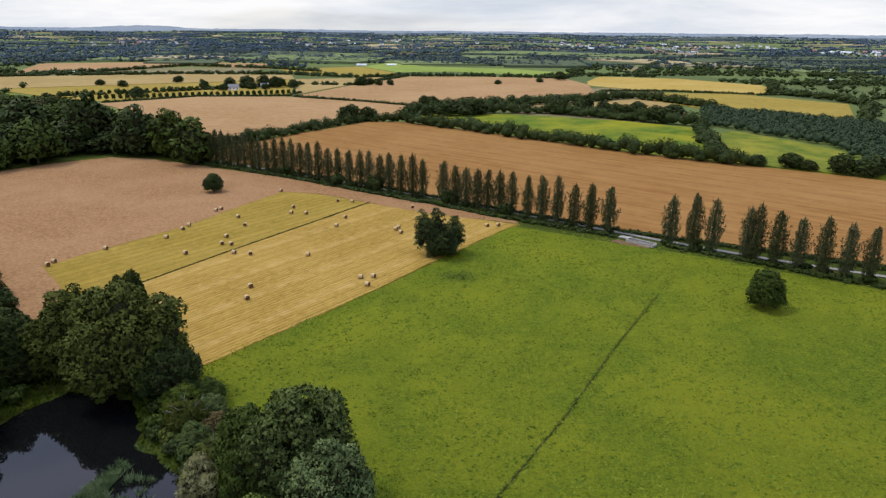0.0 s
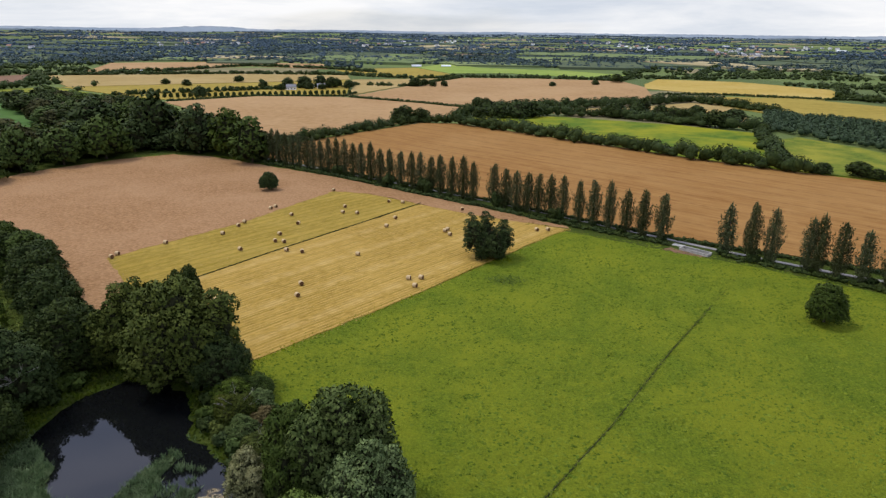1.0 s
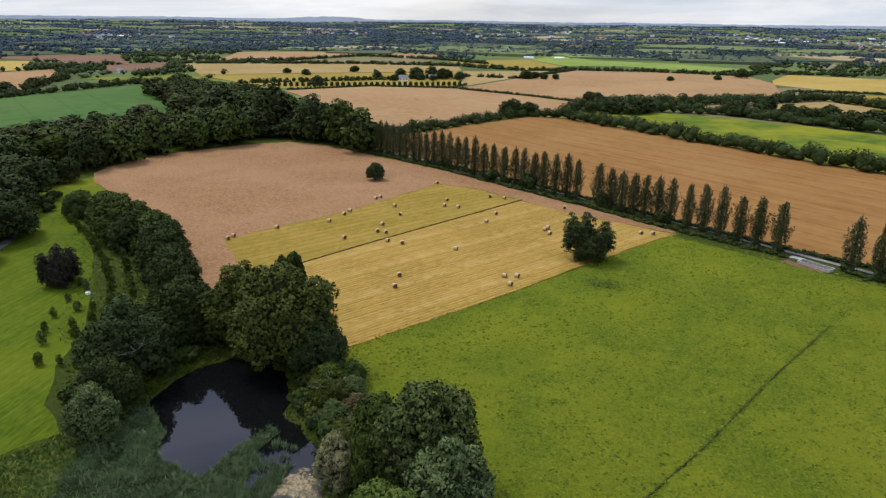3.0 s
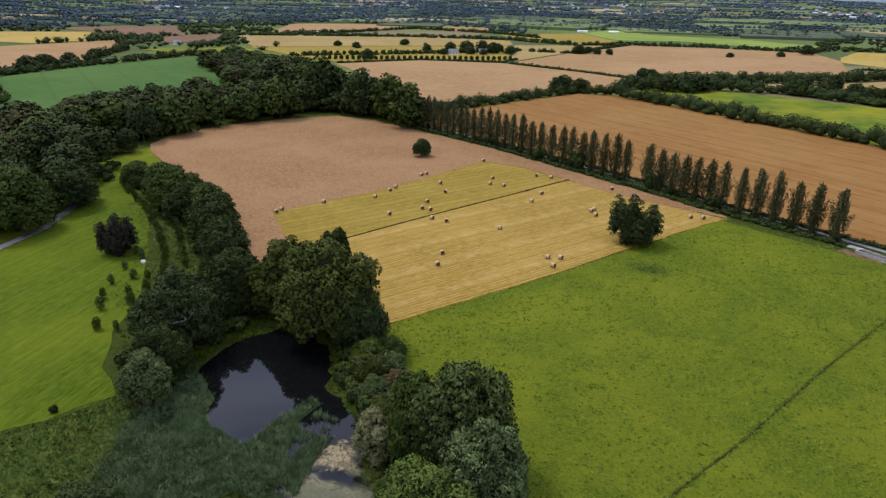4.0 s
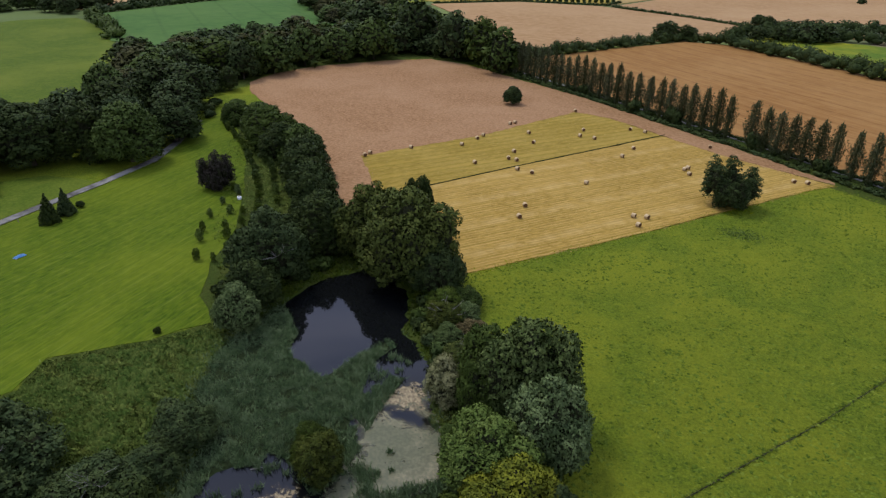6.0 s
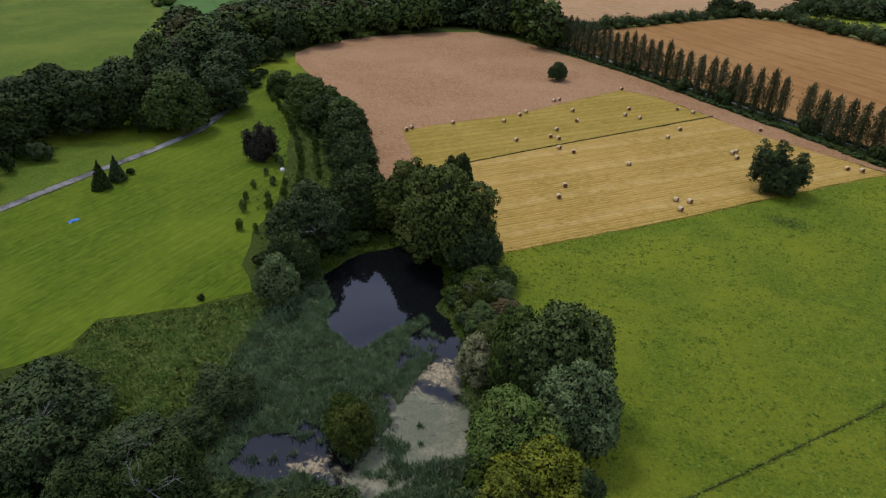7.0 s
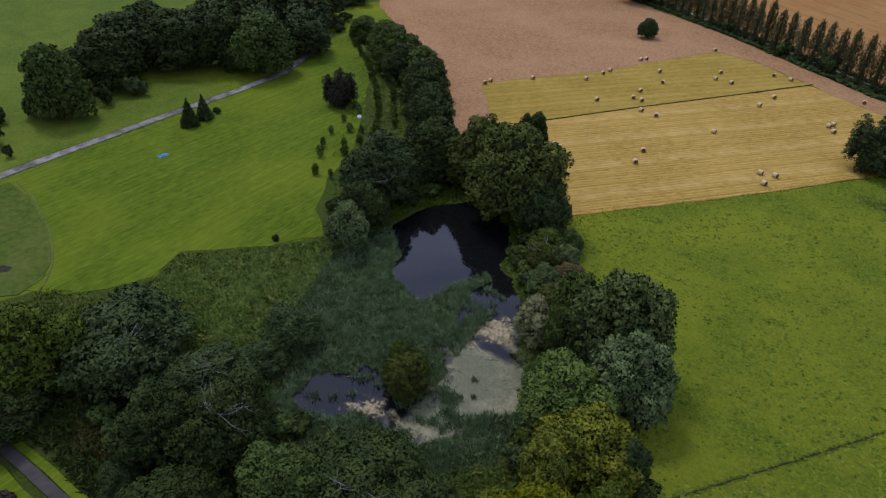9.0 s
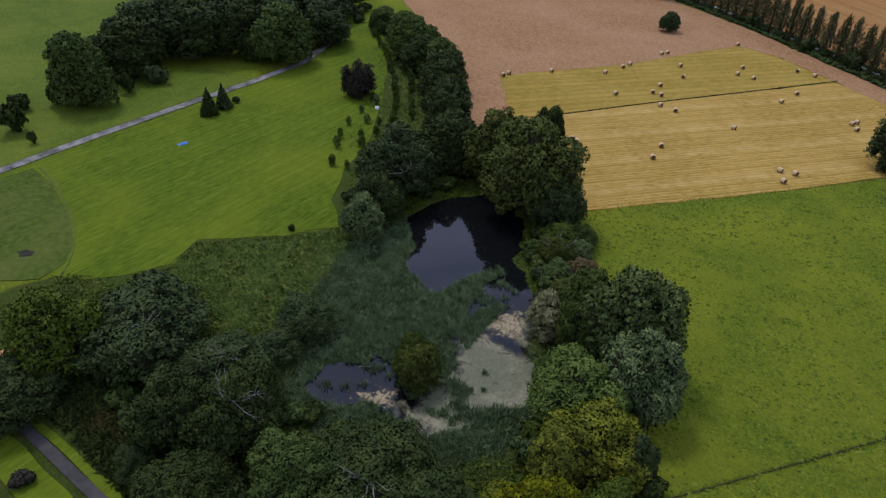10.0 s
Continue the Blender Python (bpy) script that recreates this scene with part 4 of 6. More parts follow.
# ---- trees ----
TREE_NEAR = [make_tree(20 + k, 16000, 0.24, 5 + k % 3, 0.16, spread=0.5, main=0.66, small=0.52, soft=0.5) for k in range(4)]
TREE_FINE = [make_tree(30 + k, 25000, 0.183, 6 + k % 3, 0.15, spread=0.58, main=0.56, small=0.47, soft=0.5) for k in range(4)]
TREE_MID = [make_tree(40 + k, 4800, 0.35, 3 + k % 3, 0.19, main=0.8, soft=0.76) for k in range(4)]
TREE_FAR = [make_tree(50 + k, 2100, 0.56, 3, 0.24, main=0.82, soft=0.76) for k in range(4)]
POPLAR = [make_poplar(60 + k) for k in range(4)]
CONIFER, BUSH, BUSH_B = make_conifer(70), make_bush(71), make_bush(72)
OAK = make_tree(84, 22000, 0.17, 14, 0.11, loose=0.85, spread=0.72, main=0.36, small=0.25, core=0.7, soft=0.5, skirts=4)
SAPLING = [make_sapling(65 + k) for k in range(3)]
TEMPLATES = [OAK, *SAPLING, *TREE_FAR, *TREE_FINE, *TREE_NEAR, *TREE_MID, *POPLAR, CONIFER, BUSH, BUSH_B]


def near_tree(row, mat, label, k=0, group=""):
    x, y, r, h = row
    return plant((TREE_FINE if y < 100 and x > -80 else TREE_NEAR)[k % 4], x, y, (r / 4.55, h / 12.0), mat, label, "tree", group)


def mid_tree(row, mat, label, group="", low=0.0):
    x, y, r, h = row
    return plant((TREE_MID if math.hypot(x, y) < 290 else TREE_FAR)[int(PICK.integers(4))], x, y, (r / 4.55, h / 12.0), mat, label, "tree", group, low)


LEFT_FRONT = [(-75.6, 14.5, 4.8, 12.5, LEAF_LIME), (-69.9, 22.9, 6.9, 10.0, LEAF_DARK), (-58.7, 28.6, 4.6, 5.4, LEAF_DARK), (-53.7, 18.3, 3.6, 10.3, LEAF_DARK), (-48.4, 23.6, 4.8, 10.5, LEAF_DARK),
              (-58.3, 40.9, 3.4, 5.4, LEAF_DARK), (-56.9, 35.3, 2.6, 3.8, LEAF_DARK), (-44.8, 13.6, 4.6, 6.4, LEAF_DARK), (-37.2, 23.4, 4.0, 8.6, LEAF), (-31.3, 28.1, 5.6, 7.4, LEAF_DARK),
              (-23.9, 30.2, 4.2, 7.6, LEAF_DARK), (-73.0, 6.8, 4.6, 7.0, LEAF_DARK), (-52.7, 13.2, 2.0, 4.0, LEAF_DARK)]
for k, (x, y, r, h, m) in enumerate(LEFT_FRONT):
    near_tree((x, y, r, h), m, "leafy green tree in the thicket beside the marsh", k)
near_tree((-41.8, 46.4, 2.0, 5.8), LEAF, "slender grey-green willow bush standing in the pool", 2)
near_tree((-39.3, 44.4, 2.4, 6.2), LEAF_OAK, "rounded green willow bush standing in the pool", 1)
RIGHT_FRONT = [(-21.4, 65.7, 5.4, 16.0, LEAF_GREY), (-25.8, 64.0, 3.6, 14.5, LEAF), (-16.2, 59.6, 4.2, 12.5, LEAF_GREY), (-32.6, 64.4, 2.6, 7.5, LEAF_SILVER), (-20.3, 53.4, 4.7, 9.5, LEAF_LIME),
               (-15.2, 48.6, 4.4, 9.6, LEAF_YELLOW), (-17.4, 42.8, 2.5, 9.4, LEAF_YELLOW), (-15.6, 37.2, 3.2, 8.4, LEAF_YELLOW), (-9.9, 41.9, 2.6, 8.0, LEAF_LIME), (-18.6, 35.9, 2.6, 5.1, LEAF_YELLOW),
               (-11.2, 50.2, 2.0, 7.0, LEAF_DARK), (-25.6, 56.8, 2.2, 5.0, LEAF), (-41.6, 81.0, 2.5, 4.6, LEAF_OAK), (-43.8, 85.0, 2.4, 4.4, LEAF_LIME), (-38.4, 77.0, 2.1, 3.4, LEAF_GREY), (-36.0, 79.6, 2.0, 3.8, LEAF_BROWN), (-34.4, 73.4, 2.2, 3.6, LEAF_OAK), (-30.8, 70.6, 2.4, 4.6, LEAF),
               (-39.0, 84.0, 2.0, 3.6, LEAF_GREY), (-40.5, 88.0, 2.2, 4.2, LEAF)]
for k, (x, y, r, h, m) in enumerate(RIGHT_FRONT):
    near_tree((x, y, r, h), m, "yellow-green leafy tree between pond and pasture" if m is LEAF_YELLOW else "pale willow beside the pond" if m is LEAF_SILVER else "full green tree between pond and pasture", k + 1)
POND_BACK = [(-66.2, 96.5, 5.8, 15.3, LEAF_OAK), (-54.0, 91.2, 6.9, 18.0, LEAF_OAK), (-60.6, 106.0, 3.0, 14.2, LEAF_DARK), (-76.4, 78.0, 5.6, 14.0, LEAF_DARK), (-76.0, 92.0, 5.6, 11.8, LEAF_DARK),
             (-70.3, 63.4, 3.0, 8.6, LEAF_GREY), (-73.2, 70.1, 4.0, 9.0, LEAF_DARK), (-47.6, 89.6, 4.0, 10.0, LEAF_DARK)]
for k, (x, y, r, h, m) in enumerate(POND_BACK):
    near_tree((x, y, r, h), m, "big dark leafy tree behind the pond", k)
BELT = [(-157.7, 153.6, 4.6, 7.8), (-143, 148, 5.5, 10.0), (-130.6, 139.7, 7.0, 12.0), (-121, 134, 5.5, 10.0), (-115.3, 134.7, 6.0, 10.4), (-107, 127, 5.5, 11.0), (-100.6, 119.4, 5.5, 11.0), (-94, 112, 5.0, 10.0), (-88.7, 105.0, 4.4, 10.5), (-82.7, 101.5, 4.4, 8.9), (-77, 95, 5.0, 10.0), (-80, 87, 4.0, 9.0)]
for k, (x, y, r, h) in enumerate(BELT):
    plant(TREE_NEAR[k % 4], x, y, (r * 0.92 / 4.55, h / 12.0), LEAF if PICK.random() < 0.6 else LEAF_DARK, "dark green tree in the belt along the crop", "tree", "tree belt")
plant(OAK, -120.3, 107.7, (0.78, 0.80), LEAF_PURPLE, "dark purple copper beech standing on the lawn", "tree")
for x, y, s in ((-136.2, 74.1, 1.02), (-137.2, 78.7, 0.95)):
    plant(CONIFER, x, y, (s, s), LEAF_DARK, "dark pointed conifer beside the drive", "conifer", "conifers by the drive")
plant(BUSH, -138.3, 82.8, (0.5, 0.7), LEAF_DARK, "small round clipped shrub beside the drive", "bush")
PARK = [(-162.1, 55.9, 6.0, 17.4), (-175.3, 75.1, 8.0, 15.2), (-183, 83, 8.0, 16.0), (-174.9, 95.1, 8.3, 16.1), (-168.1, 105.5, 7.1, 15.7), (-155.0, 110.5, 7.2, 16.4), (-160, 130.1, 6.4, 13.1), (-166, 118, 7.0, 15.0), (-190, 96, 8.0, 16.0)]
for k, row in enumerate(PARK):
    near_tree(row, LEAF if k in (0, 5) else LEAF_DARK, "tall dark spreading tree in the park", k)
for x, y, r, h in ((-163.1, 67.4, 2.0, 5.5), (-163.9, 75.8, 3.0, 5.0), (-149.0, 38.8, 1.0, 3.0), (-157.9, 38.5, 3.2, 7.0), (-168, 52, 2.6, 5.0), (-166, 60, 2.2, 4.0), (-170, 44, 2.5, 4.0)):
    plant(BUSH_B, x, y, (r / 2, h / 2.6), LEAF_DARK, "dark shrub on the grass below the trees", "bush", "park shrubs")
WOOD_FRONT = [(-250.0, 188.6, 9.1, 14.5), (-198.6, 157.6, 9.0, 15.1), (-188.6, 162.1, 8.0, 14.2), (-218.6, 203.9, 9.7, 14.7), (-178.5, 147.5, 7.3, 12.5), (-194.0, 186.5, 3.4, 8.6), (-203.3, 204.3, 5.8, 14.9),
              (-200.5, 220.1, 7.0, 15.2), (-199.8, 240.1, 5.9, 16.6), (-192.2, 256.0, 7.0, 15.3), (-182.5, 271.1, 8.0, 18.8), (-180.0, 290.0, 6.4, 13.9), (-177.0, 304.0, 9.1, 23.5), (-149.4, 293.1, 8.0, 20.4),
              (-130.8, 286.3, 7.6, 19.7), (-115.4, 274.1, 7.0, 18.0), (-202.0, 138.9, 6.3, 16.4), (-214.4, 312.9, 10.2, 20.6)]
for row in WOOD_FRONT:
    mid_tree(row, LEAF if PICK.random() < 0.35 else LEAF_DARK, "large dark tree at the edge of the wood", "wood trees")
wood_rng = np.random.default_rng(5)
spots = []
for gx in np.arange(-400, -110, 11.0):
    for gy in np.arange(100, 475, 11.0):
        x, y = gx + wood_rng.uniform(-4, 4), gy + wood_rng.uniform(-4, 4)
        if inside_poly([x], [y], WOOD)[0] and min(math.dist((x, y), (r[0], r[1])) for r in WOOD_FRONT) > 9:
            spots.append((x, y))
for x, y in spots:
    r = wood_rng.uniform(5.6, 9)
    mid_tree((x, y, r, wood_rng.uniform(8.5, 13.5)), LEAF_PURPLE if math.dist((x, y), (-228, 215)) < 7 else LEAF if wood_rng.random() < 0.42 else LEAF_OLIVE if wood_rng.random() < 0.3 else LEAF_DARK, "dark broad-leaved tree in the wood", "wood trees")
plant(OAK, -6.6, 161.8, (1.08, 1.0), LEAF_DARK, "lone spreading oak between stubble and pasture", "tree")
near_tree((64.8, 130.6, 3.4, 8.4), LEAF, "lone rounded thorn tree on the pasture", 1)
plant(TREE_NEAR[1], -89.7, 225.2, (0.62, 0.56), LEAF_DARK, "small lone dark tree in the standing crop", "tree")

POPLAR_LINE = [(44.5, 181.5), (19.8, 197.8), (-6.7, 215.5), (-47, 240.5), (-73, 256), (-103, 273), (-122, 283)]
STATIONS = [2.5, 8.3, 13.5, 19, 24.3, 29.2, 34.9, 39.4, 43.9, 47.9, 52.4, 56.7, 61.6, 70.2, 74.5, 79.5, 84.9, 89.1, 94.1, 98.3, 103.8, 109.4, 114.3, 119.4, 124.4, 128.9, 133.5, 138.1, 142.8, 147.5, 151.9, 155.5, 160.4, 164.5, 168.9, 173.4, 177.4, 181.6, 185.8]


def along(line, d):
    for a, b in zip(line, line[1:]):
        s = math.dist(a, b)
        if d <= s:
            return a[0] + (b[0] - a[0]) * d / s, a[1] + (b[1] - a[1]) * d / s
        d -= s
    return line[-1]


RIGHT_ROW = [(57.1, 172.3), (62.1, 168.9), (66.3, 166.1), (73.4, 161.4), (75.4, 160.4), (79.2, 157.4), (83.3, 154.4), (87.7, 151.3), (92.0, 148.5), (96.0, 145.9), (100.2, 143.3), (104.4, 140.6)]
spots = [along(POPLAR_LINE, d) for d in STATIONS] + RIGHT_ROW
for k, (x, y) in enumerate(spots):
    plant(POPLAR[k % 4], x, y, (PICK.uniform(0.9, 1.12), PICK.uniform(0.92, 1.08)), LEAF_POPLAR, "slim upright poplar in the row along the lane", "poplar", "poplar row")
for k, (x, y) in enumerate(spots):
    if PICK.random() < 0.8:
        s = PICK.uniform(0.5, 0.9)
        plant(BUSH if k % 2 else BUSH_B, x + PICK.uniform(-2, 2), y + PICK.uniform(-1.8, 0.6), (s, s * PICK.uniform(0.8, 1.2)), LEAF_DARK, "dark scrub at the foot of the poplars", "bush", "scrub under the poplars")

for x, y, r, h in ((-71.0, 253.6, 2.6, 4.6), (-47.6, 237.6, 2.9, 5.0), (-32.2, 229.4, 3.4, 6.0), (-5.0, 213.4, 3.2, 5.2), (14, 199.6, 2.6, 4.4)):
    plant(BUSH_B, x, y, (r / 2, h / 2.6), LEAF_DARK, "big dark elder bush among the poplars", "bush", "scrub under the poplars")
for x, y, k, m in ((-47.0, 84.6, 0.9, LEAF_DARK), (-46.2, 80.8, 0.8, LEAF), (-45.0, 78.2, 0.7, LEAF_DARK), (-42.6, 77.2, 0.8, LEAF_OAK), (-41.0, 74.8, 0.7, LEAF_DARK), (-38.6, 73.4, 0.8, LEAF), (-37.0, 70.6, 0.7, LEAF_DARK), (-34.6, 69.4, 0.9, LEAF_OAK), (-45.0, 88.0, 1.0, LEAF_DARK), (-40.2, 85.6, 0.9, LEAF)):
    plant(BUSH if k > 0.75 else BUSH_B, x, y, (k, k * 1.1), m, "grey-green shrub on the pond bank", "bush", "bank shrubs")
plant(BUSH_B, -30.4, 65.2, (0.9, 2.0), LEAF_BROWN, "withered brown bush beside the pale willow", "bush")
SAPLING_ROWS = ([(-162, 151), (-148.1, 142.1), (-134.6, 132.6), (-125.0, 125.2), (-117.0, 118.2), (-106.0, 107.2), (-98, 97)], [(-144.7, 144.0), (-128.3, 133.3), (-117.1, 124.0), (-108.5, 115.8), (-100.8, 107.4), (-95, 100)])
SAPLINGS = [(-115.5, 108.4), (-111.6, 100.8), (-108.2, 93.6), (-104.1, 87.5), (-100.9, 83.7), (-95.1, 77.4), (-91.8, 78.6), (-106, 97.5), (-101, 91), (-103.5, 99), (-97.5, 88), (-93, 83.5), (-112.5, 106.8), (-99, 94)]
for x, y, s in ((-176, 158, 1.5), (-171, 154, 1.1), (-180, 165, 1.3), (-168, 161, 0.9)):
    plant(BUSH, x, y, (s, s), LEAF_DARK, "dark shrub where lawn and wood meet", "bush")
sap_rng = np.random.default_rng(66)
for line in SAPLING_ROWS:
    for x, y in smooth_line(line, 3.3, 0.3, seed=12):
        if sap_rng.random() > 0.1:
            k = sap_rng.uniform(0.85, 1.35)
            plant(SAPLING[int(sap_rng.integers(3))], x, y, (k * 1.1, k), LEAF if sap_rng.random() < 0.5 else LEAF_LIME, "dark young tree planted in a row in rough grass", "young tree", "young trees", name="young_tree")
for k, (x, y) in enumerate(SAPLINGS):
    q = PICK.uniform(0.8, 1.4)
    plant(SAPLING[k % 3], x, y, (q, q * PICK.uniform(0.8, 1.15)), LEAF_GREY if PICK.random() < 0.4 else LEAF_LIME, "young planted tree in rough grass beside the lawn", "young tree", "young trees", name="young_tree")

# ---- hedges and far trees ----
hedge([(112, 134), (89.5, 147.8), (75.5, 157.8), (56.5, 170.6)], 1.9, 1.25, 0.2, 44, LEAF_DARK, "dark scrub along the feet of the poplars", 24, "scrub_strip", 0.12, category="scrub")
hedge([(43.5, 179), (16.8, 194), (-12, 213.4), (-35, 228), (-71.4, 251.4), (-106, 270), (-122, 280)], 1.9, 1.25, 0.22, 40, LEAF_DARK, "dark scrub along the feet of the poplars", 25, "scrub_strip", 0.08, category="scrub")
hedge([(112, 152), (75, 170.5), (51, 182), (30, 195), (-24, 231), (-50, 247), (-78, 263)], 1.6, 1.2, 0.28, 26, LEAF_DARK, "low dark hedge between lane and barley", 1)
hedge([(124, 288), (79, 318), (17, 372), (-35, 413)], 8, 7.2, 0.42, 62, LEAF_DARK, "tall overgrown hedge beyond the barley", 2)
hedge([(-35, 416), (-62, 416), (-80, 388), (-97, 357), (-112, 330), (-124, 306)], 6, 5.5, 0.42, 56, LEAF_DARK, "overgrown hedge at the edge of the barley", 3)
hedge([(-38, 430), (-30, 462), (10, 470), (60, 472), (105, 445), (150, 412)], 9, 7, 0.5, 60, LEAF_DARK, "belt of hedge trees behind the weedy crop", 4)
hedge([(-20, 492), (40, 520), (110, 560), (150, 590), (170, 560), (195, 520)], 9, 7, 0.6, 40, LEAF_DARK, "belt of hedge trees between the fields", 5)
hedge([(-143, 565), (-75, 529), (-33, 503), (-15, 490)], 2.5, 2.0, 0.6, 12, LEAF_DARK, "low dark field hedge far off", 6)
hedge([(150, 410), (140, 385), (130, 340), (120, 300)], 7, 6, 0.45, 50, LEAF_DARK, "overgrown hedge across the slope", 7)
hedge([(137, 655), (205, 664), (280, 634), (325, 640)], 2.5, 2.2, 0.8, 8, LEAF_DARK, "low dark field hedge far off", 8)
hedge([(345, 750), (322, 690), (305, 660), (332, 584), (330, 540), (268, 440)], 9, 7, 0.9, 10, LEAF_DARK, "tall hedge along the yellow crop", 9)
hedge([(-275, 500), (-222, 557), (-150, 570), (-146, 600)], 2.5, 2.0, 0.7, 10, LEAF_DARK, "low dark field hedge far off", 10)
hedge([(-345, 535), (-281, 580), (-222, 632), (-165, 690), (-100, 690)], 5, 4, 0.9, 9, LEAF_DARK, "broken hedge with trees far off", 11, gap=0.35)
hedge([(-560, 730), (-446, 785), (-340, 828), (-213, 838), (-120, 800), (-67, 832)], 7, 4.5, 1.0, 10, LEAF_DARK, "line of hedge trees", 12, gap=0.2)
hedge([(-540, 772), (-465, 848), (-413, 1006), (-272, 962), (-190, 900)], 7, 4.5, 1.0, 8, LEAF_DARK, "line of hedge trees", 13, gap=0.15)
hedge([(-67, 835), (30, 846), (128, 826), (150, 900), (250, 870)], 6, 4.5, 1.1, 8, LEAF_DARK, "line of hedge trees", 14, gap=0.3)
hedge([(-436, 300), (-436, 390), (-424, 505), (-300, 405)], 6, 5, 0.9, 12, LEAF_DARK, "hedge along the green crop", 15, gap=0.1)
hedge([(-440, 330), (-450, 392), (-514, 512), (-606, 594)], 6, 6, 1.0, 10, LEAF_DARK, "hedge trees along the wheat", 16, gap=0.35)
hedge([(-109, 692), (-90, 760), (-66, 832)], 4, 3.2, 0.9, 8, LEAF_DARK, "broken hedge across the wheat", 18, gap=0.2)
hedge([(-334, 244), (-378, 268), (-432, 300)], 8, 6, 0.8, 18, LEAF, "hedge between paddock and crop", 17)
PLANTATION = [(187, 512), (237, 458), (258, 438), (300, 400), (255, 340), (220, 290), (182, 296), (194, 335), (190, 352), (163, 402), (150, 415)]
plant_rng = np.random.default_rng(8)
lobes = []
for gx in np.arange(140, 310, 5.5):
    for gy in np.arange(270, 520, 5.5):
        x, y = gx + plant_rng.uniform(-2, 2), gy + plant_rng.uniform(-2, 2)
        if inside_poly([x], [y], PLANTATION)[0]:
            r, hh = plant_rng.uniform(2.4, 3.4), plant_rng.uniform(3.6, 5.6)
            lobes.append((x, y, hh * 0.5, r, r, hh * 0.5))
tagged(new("plantation", cloud_of_leaves("plantation", plant_rng, lobes, len(lobes) * 75, 0.45, LEAF_PLANT, 0.7, -0.2)), "dense dark green plantation of young trees", "woodland", "", "stuff")
belt_rng = np.random.default_rng(23)
for x, y in scattered(belt_rng, [(-36, 424), (-30, 468), (20, 496), (90, 500), (150, 470), (160, 410), (140, 405), (105, 440), (40, 470), (-20, 452)], 14):
    mid_tree((x, y, belt_rng.uniform(4, 6.5), belt_rng.uniform(6, 11)), LEAF_DARK, "dark tree in the belt behind the weedy crop", "far belt")
west_rng = np.random.default_rng(19)
for x, y in scattered(west_rng, [(-478, 268), (-440, 268), (-436, 296), (-458, 330), (-474, 352), (-560, 385), (-640, 370), (-640, 320)], 46):
    mid_tree((x, y, west_rng.uniform(5, 8), west_rng.uniform(8, 13)), LEAF_DARK if west_rng.random() < 0.7 else LEAF, "dark tree in the copse beyond the paddock", "west copse")
LONE_RIGHT = [(-71.8, 417, 6.2, 9.5), (-60, 420, 5, 8), (-21.4, 494, 4.7, 8.3), (3.2, 453, 7, 11), (12, 458, 6, 10), (-10, 450, 6, 9), (131, 288, 3.2, 5), (144, 284, 4.2, 6), (149, 279.5, 3, 4.5), (160, 274, 5, 7.5), (168, 269, 5, 7), (176, 276, 5, 7), (-104, 690, 5.5, 9), (-96, 700, 4, 7), (118, 800, 6, 10), (-85.6, 692, 3, 6), (-74, 694, 3, 6), (-29, 518, 4, 7), (40, 727, 3, 5), (89, 759, 3.4, 5.5)]
LONE_LEFT = [(-250, 640, 4, 6.5), (-300, 700, 4.5, 6.5), (-330, 640, 4, 6), (-228, 650, 5, 9), (-180, 656, 5, 9), (-165, 650, 4.5, 8), (-205, 640, 4, 7), (-210, 655, 4, 7), (-360, 655, 3.8, 5.5), (-270, 545, 5, 8), (-454, 357, 6, 9), (-450, 369, 7, 10), (-461, 400, 5.5, 8), (-479, 442, 5, 7.5), (-472, 334, 8, 9), (-463, 320, 8, 9)]
FARM_TREES = [(-187, 631, 3.6, 5.5), (-201, 634, 4.2, 6.5), (-183, 652, 6, 10), (-213, 657, 6, 10), (-196, 657, 6, 11), (-222, 614, 3.5, 6)]
for row in LONE_RIGHT + LONE_LEFT + FARM_TREES:
    mid_tree(row, LEAF_DARK, "dark hedgerow tree standing among the fields", "hedgerow trees")
for k in range(34):
    u = k / 33
    for a, b in (((-300, 520), (-150, 592)), ((-335, 545), (-172, 668))):
        plant(BUSH, a[0] + (b[0] - a[0]) * u, a[1] + (b[1] - a[1]) * u, (0.9, 1.7), LEAF_DARK, "young tree in a planted row", "young tree", "far rows of young trees", name="young_tree")


